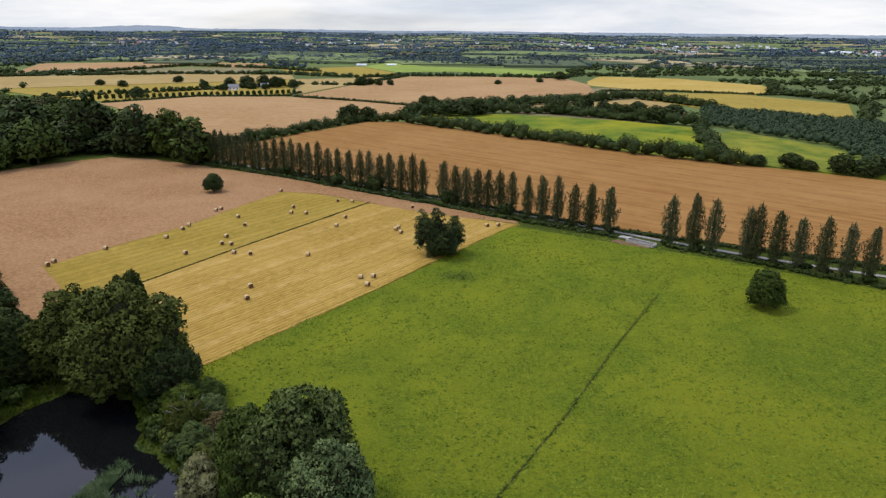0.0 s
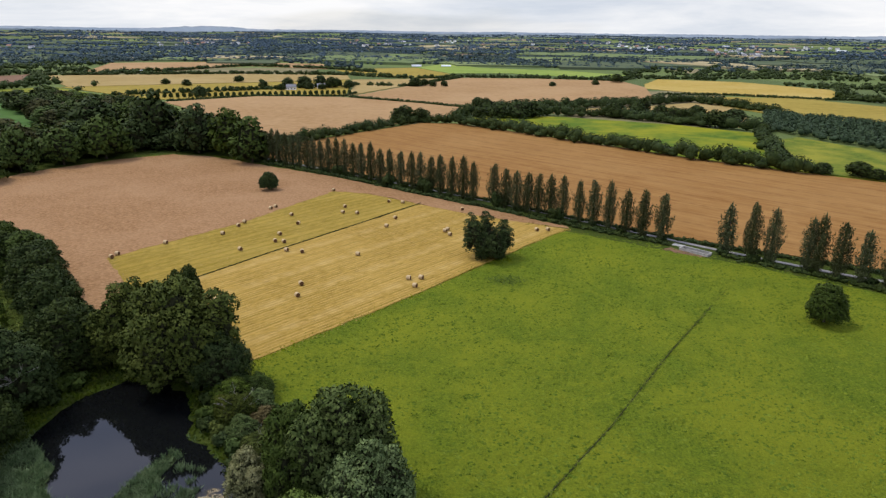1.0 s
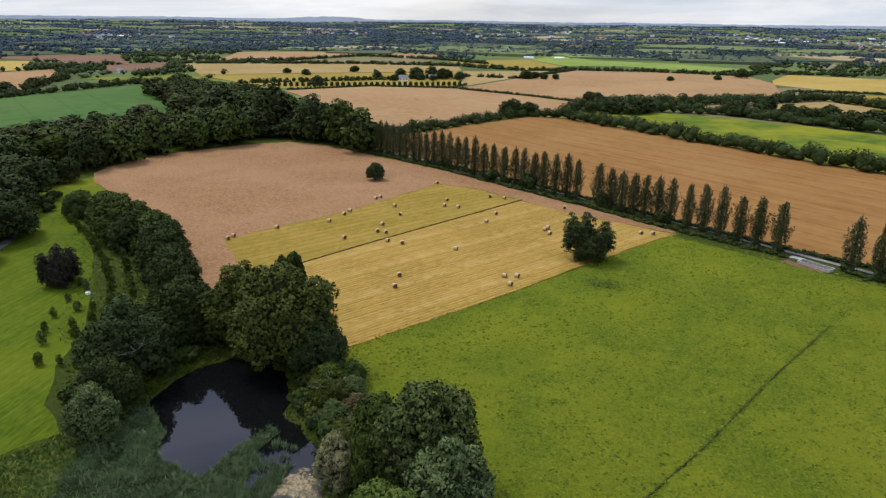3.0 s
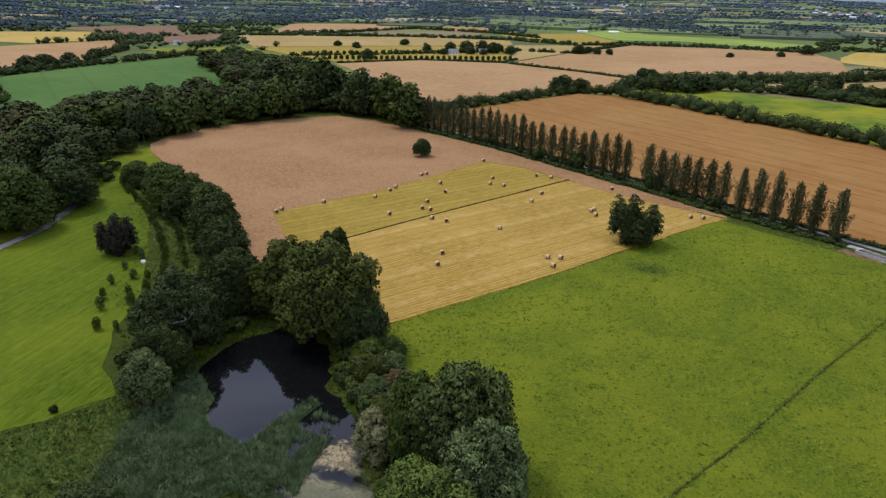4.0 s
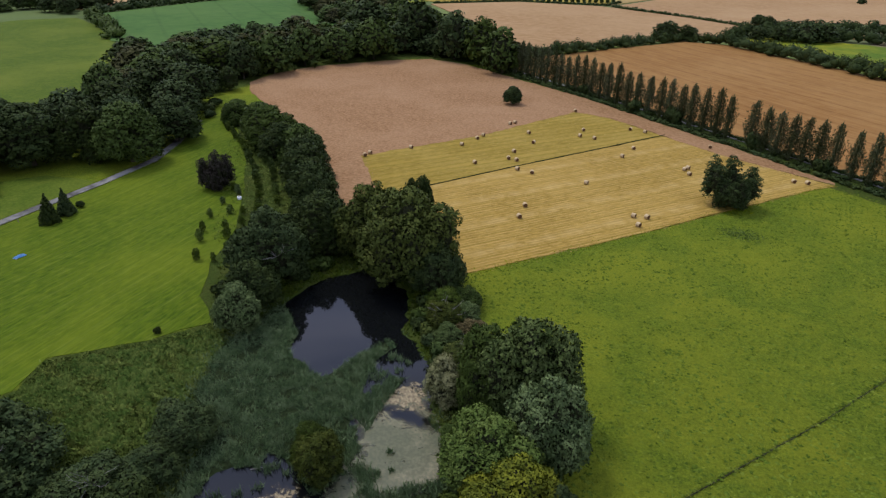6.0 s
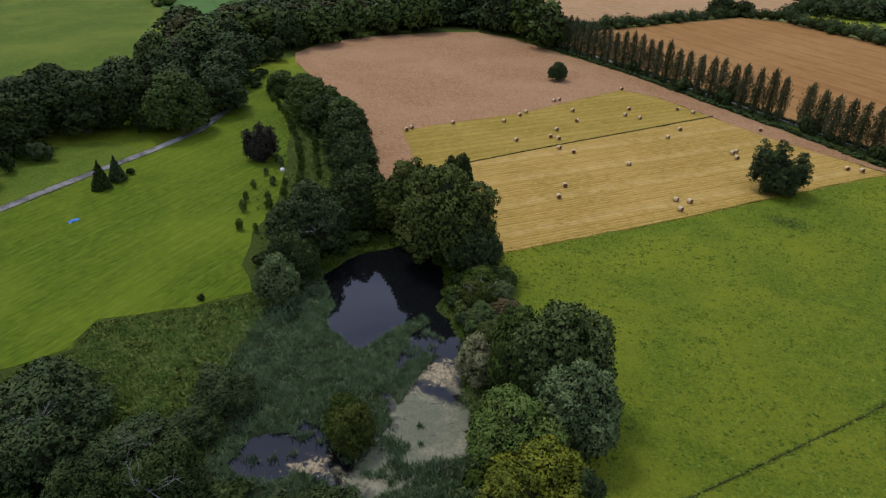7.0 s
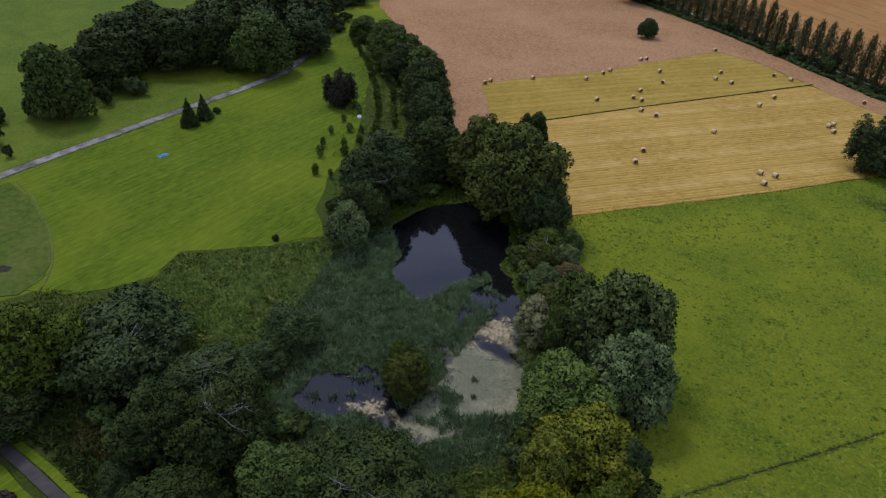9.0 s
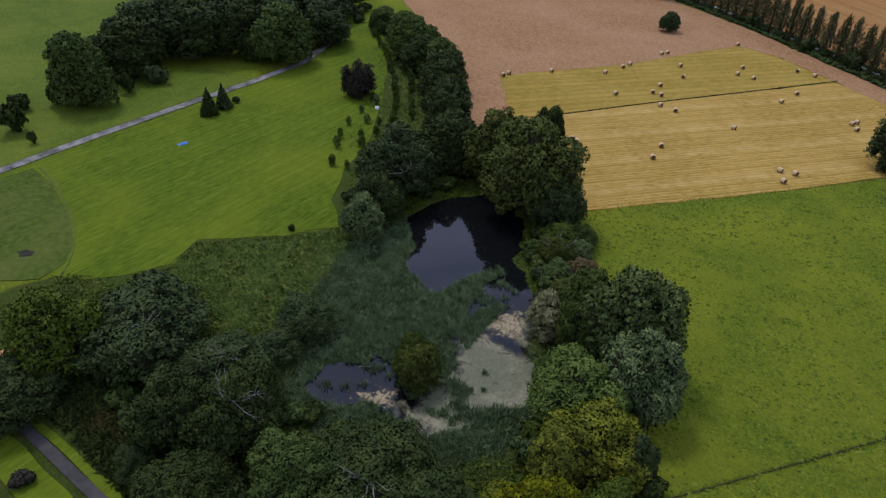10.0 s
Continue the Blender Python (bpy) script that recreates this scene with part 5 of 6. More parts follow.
def far_woods(name, seed, count, r0, r1, a0, a1, width, height, size, per, label, mat):
    """Tree lines and copses of the distance, as one mass of clumps."""
    rng = np.random.default_rng(seed)
    lobes = []
    for _ in range(count):
        a, r = radians(rng.uniform(a0, a1)), r0 * (r1 / r0) ** rng.uniform(0, 1)
        cx, cy = r * math.sin(a), r * math.cos(a)
        t = rng.normal() * 0.35 + (1.4 if rng.random() < 0.25 else 0.0)
        length, copse = rng.uniform(80, 380), rng.random() < 0.15
        for s in np.arange(0, length, width * 0.55):
            if rng.random() < 0.07:
                continue
            k, hh = rng.uniform(0.6, 1.25), height * rng.choice([0.6, 0.75, 0.9, 1.15]) * rng.uniform(0.8, 1.1)
            x = cx + s * math.cos(t) + rng.normal() * (width * (2.4 if copse else 0.35))
            y = cy + s * math.sin(t) + rng.normal() * (width * (2.4 if copse else 0.35))
            lobes.append((x, y, float(terrain(x, y)) + hh * 0.45, width * 0.55 * k, width * 0.55 * k, hh * 0.55))
    lobes = np.array(lobes)
    clear = ~((lobes[:, 0] > -700) & (lobes[:, 0] < 350) & (lobes[:, 1] < 520))
    for m in MEASURED:
        clear &= ~inside_poly(lobes[:, 0], lobes[:, 1], m)
    lobes = lobes[clear]
    return tagged(new(name, cloud_of_leaves(name, rng, lobes, int(len(lobes) * per), size, mat, 0.4, -0.1, core_base=(OCTA_V, OCTA_F), shrink=0.9)), label, "woodland", "", "stuff")


# the farthest tree lines wear the leaf colours with haze painted in
far_woods("far_hedgerows", 31, 180, 1130, 2000, -78, 6, 8.5, 6.0, 1.5, 6, "dark hedgerow trees and copses far off", LEAF_FAR_HAZE)
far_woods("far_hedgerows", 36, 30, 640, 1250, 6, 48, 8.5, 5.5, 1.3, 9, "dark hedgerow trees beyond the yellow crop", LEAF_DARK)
far_woods("far_hedgerows", 33, 84, 1150, 2000, 5, 48, 8.5, 6.0, 1.5, 6, "dark hedgerow trees and copses far off", LEAF_FAR_HAZE)
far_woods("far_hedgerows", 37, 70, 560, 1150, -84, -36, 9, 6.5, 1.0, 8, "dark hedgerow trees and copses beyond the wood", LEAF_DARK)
far_woods("distant_woods", 38, 210, 1300, 4300, -84, -10, 14, 8, 2.6, 1, "dark woods towards the horizon", LEAF_DISTANT_HAZE)
far_woods("distant_woods", 34, 190, 3100, 4370, -78, 48, 22, 9, 4.0, 1, "hazy tree belts below the horizon", LEAF_DISTANT_HAZE)
far_woods("distant_woods", 32, 330, 1700, 4350, -78, 48, 13, 7.5, 2.6, 1, "dark tree belts towards the horizon", LEAF_DISTANT_HAZE)


def ridge(name, r, low, rise, mat, seed, label):
    """A long low line of hills on the horizon, with thickness."""
    verts, faces = [], []
    steps = 900
    for k in range(steps + 1):
        a = -100 + 170 * k / steps
        x, y = r * math.sin(radians(a)), r * math.cos(radians(a))
        hump = 15 * math.exp(-((a + 25) / 3.0) ** 2)
        top = low + rise * (noise.noise(Vector((a * 0.09, seed, 0))) + 0.5 * noise.noise(Vector((a * 0.35, seed, 4))) + 0.45 * noise.noise(Vector((a * 1.7, seed, 8))) + 0.3 * noise.noise(Vector((a * 4.5, seed, 2)))) + hump * (r > 4600)
        for q, z in ((0.985, -30), (1.0, top), (1.01, -30)):
            verts.append((x * q, y * q, z))
    for k in range(steps):
        for i in range(2):
            a = k * 3 + i
            faces.append((a, a + 1, a + 4, a + 3))
    return tagged(new(name, mesh_of(name, verts, faces, mat, True)), label, "hills", "", "structure")


# backdrop ridges, their haze painted as pale blue-grey
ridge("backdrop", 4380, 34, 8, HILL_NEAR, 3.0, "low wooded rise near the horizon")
ridge("backdrop", 4850, 46, 8, HILL_FAR, 9.0, "line of far hills, coloured pale blue for haze")


# ---- houses ----
def make_house(length, depth, eaves, rise, wall_mat, roof_mat, windows=4, chimneys=1):
    """A plain gabled house or barn."""
    house = thing("house")
    lx, ly = length / 2, depth / 2
    v = [(-lx, -ly, -0.5), (lx, -ly, -0.5), (lx, ly, -0.5), (-lx, ly, -0.5), (-lx, -ly, eaves), (lx, -ly, eaves), (lx, ly, eaves), (-lx, ly, eaves), (-lx, 0, eaves + rise), (lx, 0, eaves + rise)]
    part("wall", mesh_of("wall", v, [(0, 1, 5, 4), (1, 2, 6, 9, 5), (2, 3, 7, 6), (3, 0, 4, 8, 7)], wall_mat), house)
    o = 0.35
    zr, ze = eaves + rise + 0.05, eaves - o * rise / ly + 0.05
    rv = [(-lx - o, -ly - o, ze), (lx + o, -ly - o, ze), (lx + o, 0, zr), (-lx - o, 0, zr), (-lx - o, ly + o, ze), (lx + o, ly + o, ze)]
    rv += [(x, y, z + 0.18) for x, y, z in rv]
    roof = part("roof", mesh_of("roof", rv, [(0, 3, 2, 1), (3, 4, 5, 2), (6, 7, 8, 9), (9, 8, 11, 10), (0, 1, 7, 6), (4, 10, 11, 5), (0, 6, 9, 3), (3, 9, 10, 4), (1, 2, 8, 7), (2, 5, 11, 8)], roof_mat), house)
    for k in range(chimneys):
        part("chimney", box_mesh("chimney", 0.8, 0.6, 1.6, BRICK_WALL, eaves + rise - 0.4, 0.03, ((lx - 0.6) * (1 - 2 * k), 0)), roof)
    for k in range(windows):
        x = -lx + length * (k + 0.5) / windows
        for s in (-1, 1):
            part("window", box_mesh("window", 1.0, 0.12, 1.2, PANE, eaves * 0.35, 0.0, (x, s * ly)), house)
    return house


HOUSES = [make_house(11, 7, 4.8, 2.6, RENDER_WHITE, SLATE), make_house(9, 6.5, 2.9, 2.4, RENDER_WHITE, SLATE, 3), make_house(10, 7, 4.6, 2.6, BRICK_WALL, TILE_RED), make_house(26, 12, 3.0, 1.6, TIN, TIN, 0, 0)]


def house(k, x, y, turn, label, scale=1.0, category="house"):
    ob = copy_thing(HOUSES[k], Matrix.Translation((x, y, float(terrain(x, y)))) @ Matrix.Rotation(turn, 4, "Z") @ Matrix.Scale(scale, 4))
    ob.name = "barn" if k == 3 else "house"
    return tagged(ob, label, "barn" if k == 3 else category, "")


house(0, -191, 642, 0.2, "white farmhouse with a slate roof among trees", 0.7)
house(1, -203, 646, 1.3, "low white farm building with a slate roof", 0.75)
house(1, -215, 622, 0.4, "small white cottage beside trees")
house(3, -486, 820, 0.3, "pale tin-roofed farm shed", 0.6)
house(3, -159, 1074, 0.1, "long white shed beside the green field", 0.6)
house(3, -112, 1084, 0.1, "long white shed beside the green field", 0.6)
house(1, -440, 436, 0.5, "small white cottage beside the green crop", 0.5)
house(3, 455, 835, 0.4, "pale farm shed among hedges", 0.5)
house(1, -520, 590, 0.6, "small white cottage behind the wheat", 0.8)
town = np.random.default_rng(17)
for k in range(190):
    a0, r0 = [(-26, 2300), (14, 2300), (22, 2600), (30, 2100), (5, 2900), (-40, 2000), (-8, 2700), (33, 1900), (10, 2500), (18, 2000), (-12, 2300)][k % 11]
    a, r = radians(a0 + town.normal() * 2.4), r0 * (1 + town.normal() * 0.06)
    i = int(town.choice([0, 1, 2, 2, 3], p=[0.35, 0.25, 0.15, 0.1, 0.15]))
    house(i, r * math.sin(a), r * math.cos(a), town.uniform(0, 3.14), "pale farm shed in a far village" if i == 3 else "small house in a far village" if i == 2 else "white house in a far village", town.uniform(0.9, 1.25))

# ---- bales ----
BALES = [(-40.6, 157.7), (-47.5, 128.7), (-48.8, 135.5), (-22.4, 137.8), (-24.6, 142.4), (-21.7, 143.2), (-94.9, 159.8), (-102.6, 146.8), (-102.5, 149.3), (-83.2, 170.2), (-81.9, 178.3), (-81.7, 182.3), (-72.6, 157.3), (-66.9, 172.1), (-65.9, 165.6), (-63.3, 165.3),
         (-60.2, 158.4), (-55.7, 157.8), (-79.5, 198.9), (-78.6, 201), (-70.2, 192.2), (-65.1, 183.3), (-65.8, 226.5), (-54.9, 197.6), (-55.9, 204.5), (-50.1, 197.3), (-42.7, 213.4), (-37.8, 212.9), (-36.9, 193.5), (-38, 184.3), (-16.8, 206.9), (-20, 181.8),
         (-18.2, 178.6), (-19.4, 183.6), (7.1, 186.9), (10.4, 187.6), (-65.6, 124.3), (-63.9, 123.6)]


def make_bale():
    """A round straw bale lying on its side, wrapped in pale net."""
    rng = np.random.default_rng(4)
    bale = thing("straw_bale")
    n, r, w2 = 28, 0.54, 0.48
    verts, faces = [], []
    for x, k in ((-w2, 0.93), (-w2 * 0.9, 1.0), (0, 1.01), (w2 * 0.9, 1.0), (w2, 0.93)):
        for i in range(n):
            a = 2 * math.pi * i / n
            q = r * k * (1 + rng.uniform(-0.012, 0.012))
            verts.append((x, math.cos(a) * q, max(0.0, r + math.sin(a) * q) if math.sin(a) > -0.94 else 0.03))
    for j in range(4):
        for i in range(n):
            faces.append((j * n + i, j * n + (i + 1) % n, (j + 1) * n + (i + 1) % n, (j + 1) * n + i))
    part("net_wrap", mesh_of("net_wrap", verts, faces, NETTING, True), bale, "pale net wrap round the straw")
    for s in (-1, 1):
        ev, ef = [(s * (w2 + 0.02), 0, r)], []
        for ring in (0.3, 0.62, 0.93):
            for i in range(n):
                a = 2 * math.pi * i / n
                ev.append((s * (w2 + rng.uniform(-0.015, 0.02)), math.cos(a) * r * ring, r + max(-0.49, math.sin(a) * r * ring)))
        ef += [(0, 1 + i, 1 + (i + 1) % n) for i in range(n)]
        for j in range(2):
            ef += [(1 + j * n + i, 1 + j * n + (i + 1) % n, 1 + (j + 1) * n + (i + 1) % n, 1 + (j + 1) * n + i) for i in range(n)]
        part("straw_end", mesh_of("straw_end", ev, ef, STRAW_END_SHADE), bale, "coiled straw end")
    return bale


BALE = make_bale()
for x, y in BALES:
    tagged(copy_thing(BALE, pose(x, y, 0.11, 0, 0, SWATH + 90 + PICK.normal() * 25)), "round straw bale in pale net on the stubble", "straw bale", "straw bales")


def scatter(name, rng, points, size, mat, label, category, lift=0.5, loose=0.5, tall=1.0, z=None, wide=0.75):
    """Low growth: many small upright blades."""
    n = len(points)
    points = np.asarray(points, float)
    side = unit(np.stack([rng.normal(size=n), rng.normal(size=n), np.zeros(n)], 1))
    lean = np.stack([rng.normal(size=n) * loose, rng.normal(size=n) * loose, np.ones(n) * tall], 1)
    s = (size * rng.uniform(0.5, 1.5, n))[:, None]
    base = np.stack([points[:, 0], points[:, 1], np.zeros(n) if z is None else z], 1)
    v = np.stack([base - side * s * wide, base + side * s * wide, base + side * s * rng.uniform(-0.4, 0.4, (n, 1)) + lean * s * 1.1], 1)
    return tagged(new(name, mesh_of(name, v.reshape(-1, 3), np.arange(n * 3).reshape(-1, 3), mat)), label, category, "", "stuff")


def drain(name, line, width, soil_width, mat, z, seed, label, per_m=70, size=0.15):
    ribbon("ditch", line, soil_width, SOIL, z + 0.02, "narrow dark drain bed", "ditch", "structure", 0.3)
    rng = np.random.default_rng(seed)
    pts = np.array(smooth_line(line, 1.0 / per_m, 0.0))
    pts = pts + rng.normal(size=pts.shape) * width / 2
    scatter(name, rng, pts, size, mat, label, "weeds", z=np.full(len(pts), z - 0.02))


drain("drain_weeds", [(-76, 135), (-62.7, 159.6), (-46.5, 187.9), (-31.8, 214.1)], 0.28, 0.4, LEAF_DARK, 0.12, 21, "dark weeds along the drain through the stubble", 45)
drain("ditch_weeds", DITCH, 0.36, 0.10, WILD_TUFT, 0.0, 22, "rank dark grass along the ditch in the pasture", 34, 0.11)
drain("ditch_weeds", [(44, 136.5), (50, 146.5), (56, 157)], 1.3, 0.02, WILD_TUFT, 0.0, 23, "rank grass where the ditch fades out", 10, 0.13)

tuft = np.random.default_rng(41)
PASTURE_VIEW = [(-9, 44), (10, 42), (60, 60), (105, 100), (112, 142), (80, 158), (45, 177), (17, 189), (-47, 97), (-26, 78), (-14, 64)]
spots = scattered(tuft, PASTURE_VIEW, 60000, -0.2)
scatter("pasture_tufts", tuft, spots, 0.17, GRASS_TUFT, "tussocky green and yellowish grazing grass", "grass", z=np.full(len(spots), -0.03), tall=0.45, loose=0.8)


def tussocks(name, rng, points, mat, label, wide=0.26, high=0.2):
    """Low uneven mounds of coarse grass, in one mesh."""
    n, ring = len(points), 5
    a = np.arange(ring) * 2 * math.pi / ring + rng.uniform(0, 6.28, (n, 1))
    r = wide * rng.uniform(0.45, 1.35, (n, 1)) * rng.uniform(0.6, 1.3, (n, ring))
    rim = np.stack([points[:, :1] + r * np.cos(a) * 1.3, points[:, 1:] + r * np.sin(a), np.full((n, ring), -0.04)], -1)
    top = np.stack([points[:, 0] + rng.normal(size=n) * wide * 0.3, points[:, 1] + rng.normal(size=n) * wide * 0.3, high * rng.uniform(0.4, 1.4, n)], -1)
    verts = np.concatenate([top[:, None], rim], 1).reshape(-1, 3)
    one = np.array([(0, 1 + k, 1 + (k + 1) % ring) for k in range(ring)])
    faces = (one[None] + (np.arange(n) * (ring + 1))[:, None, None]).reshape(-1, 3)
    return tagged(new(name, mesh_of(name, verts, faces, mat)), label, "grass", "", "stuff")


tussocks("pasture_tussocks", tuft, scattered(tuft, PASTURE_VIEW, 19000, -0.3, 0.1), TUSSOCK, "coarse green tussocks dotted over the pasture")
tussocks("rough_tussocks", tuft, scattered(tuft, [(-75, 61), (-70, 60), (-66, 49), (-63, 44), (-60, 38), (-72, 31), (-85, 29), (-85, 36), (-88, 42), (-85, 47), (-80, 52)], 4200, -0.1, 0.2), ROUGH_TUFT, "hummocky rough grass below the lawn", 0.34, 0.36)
spots = scattered(tuft, CROP_EDGE + MOWN[10:20], 11000, 0.05, 0.2)
scatter("crop_tufts", tuft, spots, 0.15, CROP_TUFT, "ragged brown heads of the standing crop", "crop", z=np.full(len(spots), 0.10))
spots = scattered(tuft, MOWN, 16000)
scatter("straw_litter", tuft, spots, 0.11, STRAW_TUFT, "loose straw lying on the stubble", "straw", z=np.full(len(spots), 0.11), tall=0.5, loose=1.0)
edge_rng = np.random.default_rng(63)
fringe = np.array(smooth_line(MOWN[:11], 0.05, 0.0))
spots = fringe + edge_rng.normal(size=fringe.shape) * 0.55
scatter("straw_fringe", edge_rng, spots, 0.12, STRAW_TUFT, "straggling straw along the edge of the stubble", "straw", z=np.full(len(spots), 0.05), tall=0.6, loose=0.9)
spots = fringe[::2] + edge_rng.normal(size=fringe[::2].shape) * 0.8
scatter("grass_fringe", edge_rng, spots, 0.17, GRASS_TUFT, "tufts of grass creeping into the stubble", "grass", z=np.full(len(spots), 0.09), tall=0.7, loose=0.8)
fringe = np.array(smooth_line(MOWN[10:20], 0.045, 0.0))
spots = fringe + edge_rng.normal(size=fringe.shape) * 0.8
scatter("crop_fringe", edge_rng, spots, 0.12, CROP_TUFT, "ragged edge of the standing crop", "crop", z=np.full(len(spots), 0.1), tall=0.4, loose=0.8)
a = edge_rng.uniform(0, 6.28, 900)
q = 6.4 * np.sqrt(edge_rng.random(900)) * edge_rng.uniform(0.5, 1.2, 900)
scatter("oak_grass", edge_rng, np.stack([-5.6 + q * np.cos(a) * 1.1, 161.2 + q * np.sin(a) * 0.9], 1), 0.16, GRASS_TUFT, "rough grass left unmown round the oak", "grass", z=np.full(900, 0.06), tall=0.6, loose=0.9)
DRIVE_LINE = [(-140.6, 29), (-142.4, 41.5), (-144.5, 60), (-146.4, 77), (-147.9, 95), (-151, 114), (-158, 128), (-165.5, 140), (-176, 154), (-187, 170)]
for side in (-1.3, 1.3):
    fringe = np.array(smooth_line([(x + side, y + side * 0.12) for x, y in DRIVE_LINE], 0.06, 0.0))
    spots = fringe + edge_rng.normal(size=fringe.shape) * 0.22
    scatter("drive_fringe", edge_rng, spots, 0.14, WILD_TUFT, "rough grass overhanging the edge of the drive", "grass", z=np.full(len(spots), 0.1), tall=0.7, loose=0.9)
spots = scattered(edge_rng, [(-92, 84), (-100, 86), (-122, 112), (-150, 142), (-160, 152), (-140, 148), (-112, 124), (-90, 100)], 9000, -0.1, 0.3)
scatter("wild_grass", edge_rng, spots, 0.22, WILD_TUFT, "long rough grass between the young trees", "grass", z=np.full(len(spots), 0.02), tall=1.0, loose=0.9)
patch_rng = np.random.default_rng(61)
for cx, cy, rad, n in ((-1.3, 145.1, 3.4, 420),):
    q, a = rad * np.sqrt(patch_rng.random(n)) * patch_rng.uniform(0.6, 1.2, n), patch_rng.uniform(0, 6.28, n)
    scatter("nettle_patch", patch_rng, np.stack([cx + q * np.cos(a) * 1.4, cy + q * np.sin(a)], 1), 0.2, LEAF_LIME, "dark green patch of nettles in the pasture", "nettles", tall=1.0, loose=0.8)
pools = [(OPEN_WATER, 0.35), (WEED_POOL, 0.6), (SIDE_POOL, 1.0)]


def off_water(p, extra=0.0):
    ok = np.ones(len(p), bool)
    for pool, reach in pools:
        gap = edge_distance(p[:, 0], p[:, 1], pool) * np.where(inside_poly(p[:, 0], p[:, 1], pool), -1, 1)
        wob = np.array([noise.noise(Vector((x * 0.3, y * 0.3, 13))) for x, y in p])
        ok &= gap + wob * 2.2 * reach + extra > 0
    return p[ok]


spots = scattered(tuft, MARSH, 190000, 0.02, 0.42)
spots = spots + tuft.normal(size=spots.shape) * 1.6
thick = np.array([noise.noise(Vector((x * 0.35, y * 0.35, 21))) + 0.8 * noise.noise(Vector((x * 1.3, y * 1.3, 17))) for x, y in spots])
spots = off_water(spots[thick + tuft.normal(size=len(spots)) * 0.1 > -0.18], 0.3)
scatter("reeds", tuft, spots, 0.19, REED, "dense blue-green reed bed in the marsh", "reeds", tall=2.8, loose=1.4, wide=0.27, z=np.full(len(spots), -0.15))
spots = off_water(scattered(tuft, [(-20, 24), (-10, 48), (-14, 62), (-26, 76), (-42, 88), (-47, 97), (-60, 106), (-84, 104), (-92, 90), (-90, 78), (-77, 65), (-76, 60), (-82, 52), (-87, 46), (-90, 42), (-86, 36), (-89, 29), (-97, 23), (-95, 12), (-68, 10), (-48, 11), (-30, 10)], 80000, -0.2, 0.15), 0.0)
spots = spots[~inside_poly(spots[:, 0], spots[:, 1], MARSH)]
# beyond y 64 the grass takes a darker colour for the trees' shade
back = spots[:, 1] > 64
scatter("wild_grass", tuft, spots[~back], 0.21, WILD_TUFT, "long rough grass and weeds round the pond", "grass", tall=1.3, loose=0.7)
scatter("wild_grass", tuft, spots[back], 0.21, ROUGH_TUFT, "rough grass on the bank behind the pond, darkened for tree shade", "grass", tall=1.3, loose=0.7)

clump_rng = np.random.default_rng(43)
spots = [scattered(clump_rng, [(-43.2, 56), (-42, 65), (-40, 66), (-39.6, 60), (-38.6, 54)], 2600, 0.0, 0.5)]
for cx, cy, rad, n in ((-35.6, 47.6, 1.3, 420), (-34.0, 47.1, 1.1, 380), (-33.2, 45.3, 1.0, 320), (-29.3, 46.1, 1.2, 360), (-28.4, 48.2, 0.9, 240), (-33.9, 52.2, 0.4, 60), (-32.1, 49.6, 0.35, 50), (-33.4, 48.3, 0.5, 80), (-31.1, 44.8, 1.1, 300), (-48.0, 36.0, 0.8, 90), (-46.0, 37.6, 0.7, 70), (-44.5, 39.5, 0.6, 60)):
    spots.append(np.stack([cx + clump_rng.normal(size=n) * rad * 0.55, cy + clump_rng.normal(size=n) * rad * 0.55], 1))
for k in range(22):
    u = clump_rng.random()
    cx, cy = along([(-38.5, 41.5), (-35.5, 43.2), (-33.5, 43.6), (-30.5, 45.2), (-28.2, 47.6)], u * 13.5)
    spots.append(np.stack([cx + clump_rng.normal() * 0.9 + clump_rng.normal(size=70) * 0.3, cy + clump_rng.normal() * 0.9 + clump_rng.normal(size=70) * 0.3], 1))
for k in range(26):
    cx, cy = clump_rng.uniform(-45.5, -40.5), clump_rng.uniform(57, 70)
    spots.append(np.stack([cx + clump_rng.normal(size=60) * 0.35, cy + clump_rng.normal(size=60) * 0.35], 1))
for k in range(30):
    cx, cy = clump_rng.uniform(-50, -37), clump_rng.uniform(42, 47)
    spots.append(np.stack([cx + clump_rng.normal(size=60) * 0.35, cy + clump_rng.normal(size=60) * 0.35], 1))
spots = np.vstack(spots)
scatter("reed_clumps", clump_rng, spots, 0.25, REED, "scattered clumps of reeds standing in the duckweed", "reeds", tall=2.6, loose=0.9, wide=0.3, z=np.full(len(spots), -0.3))
spots = scattered(clump_rng, [(-75, 9.3), (-77, 14), (-72, 19), (-62, 24), (-54, 21), (-46, 12.5), (-50, 10.3), (-60, 9.9), (-68, 9.5)], 13000, -0.25, 0.4)
scatter("bramble_thicket", clump_rng, spots, 0.27, LEAF_DARK, "low dark brambles and nettles under the trees", "brambles", tall=1.5, loose=1.1)
spots = scattered(clump_rng, [(-66, 12), (-64, 16), (-60, 17), (-57, 14.5), (-60, 12)], 700, 0.0, 0.4)
scatter("withered_weeds", clump_rng, spots, 0.22, LEAF_BROWN, "withered brown weeds among the brambles", "weeds", tall=1.9, loose=0.9)
log = thing("fallen_branch", (-46.3, 42.2, -0.1), "bleached dead branch lying in the pool", "branch")
v, f = tube([(-1.1, -0.9, 0.0), (-0.3, -0.3, 0.07), (0.5, 0.4, 0.05), (1.2, 1.0, 0.14)], [0.07, 0.06, 0.05, 0.02], 6)
part("stem", mesh_of("stem", v, f, DEADWOOD, True), log)
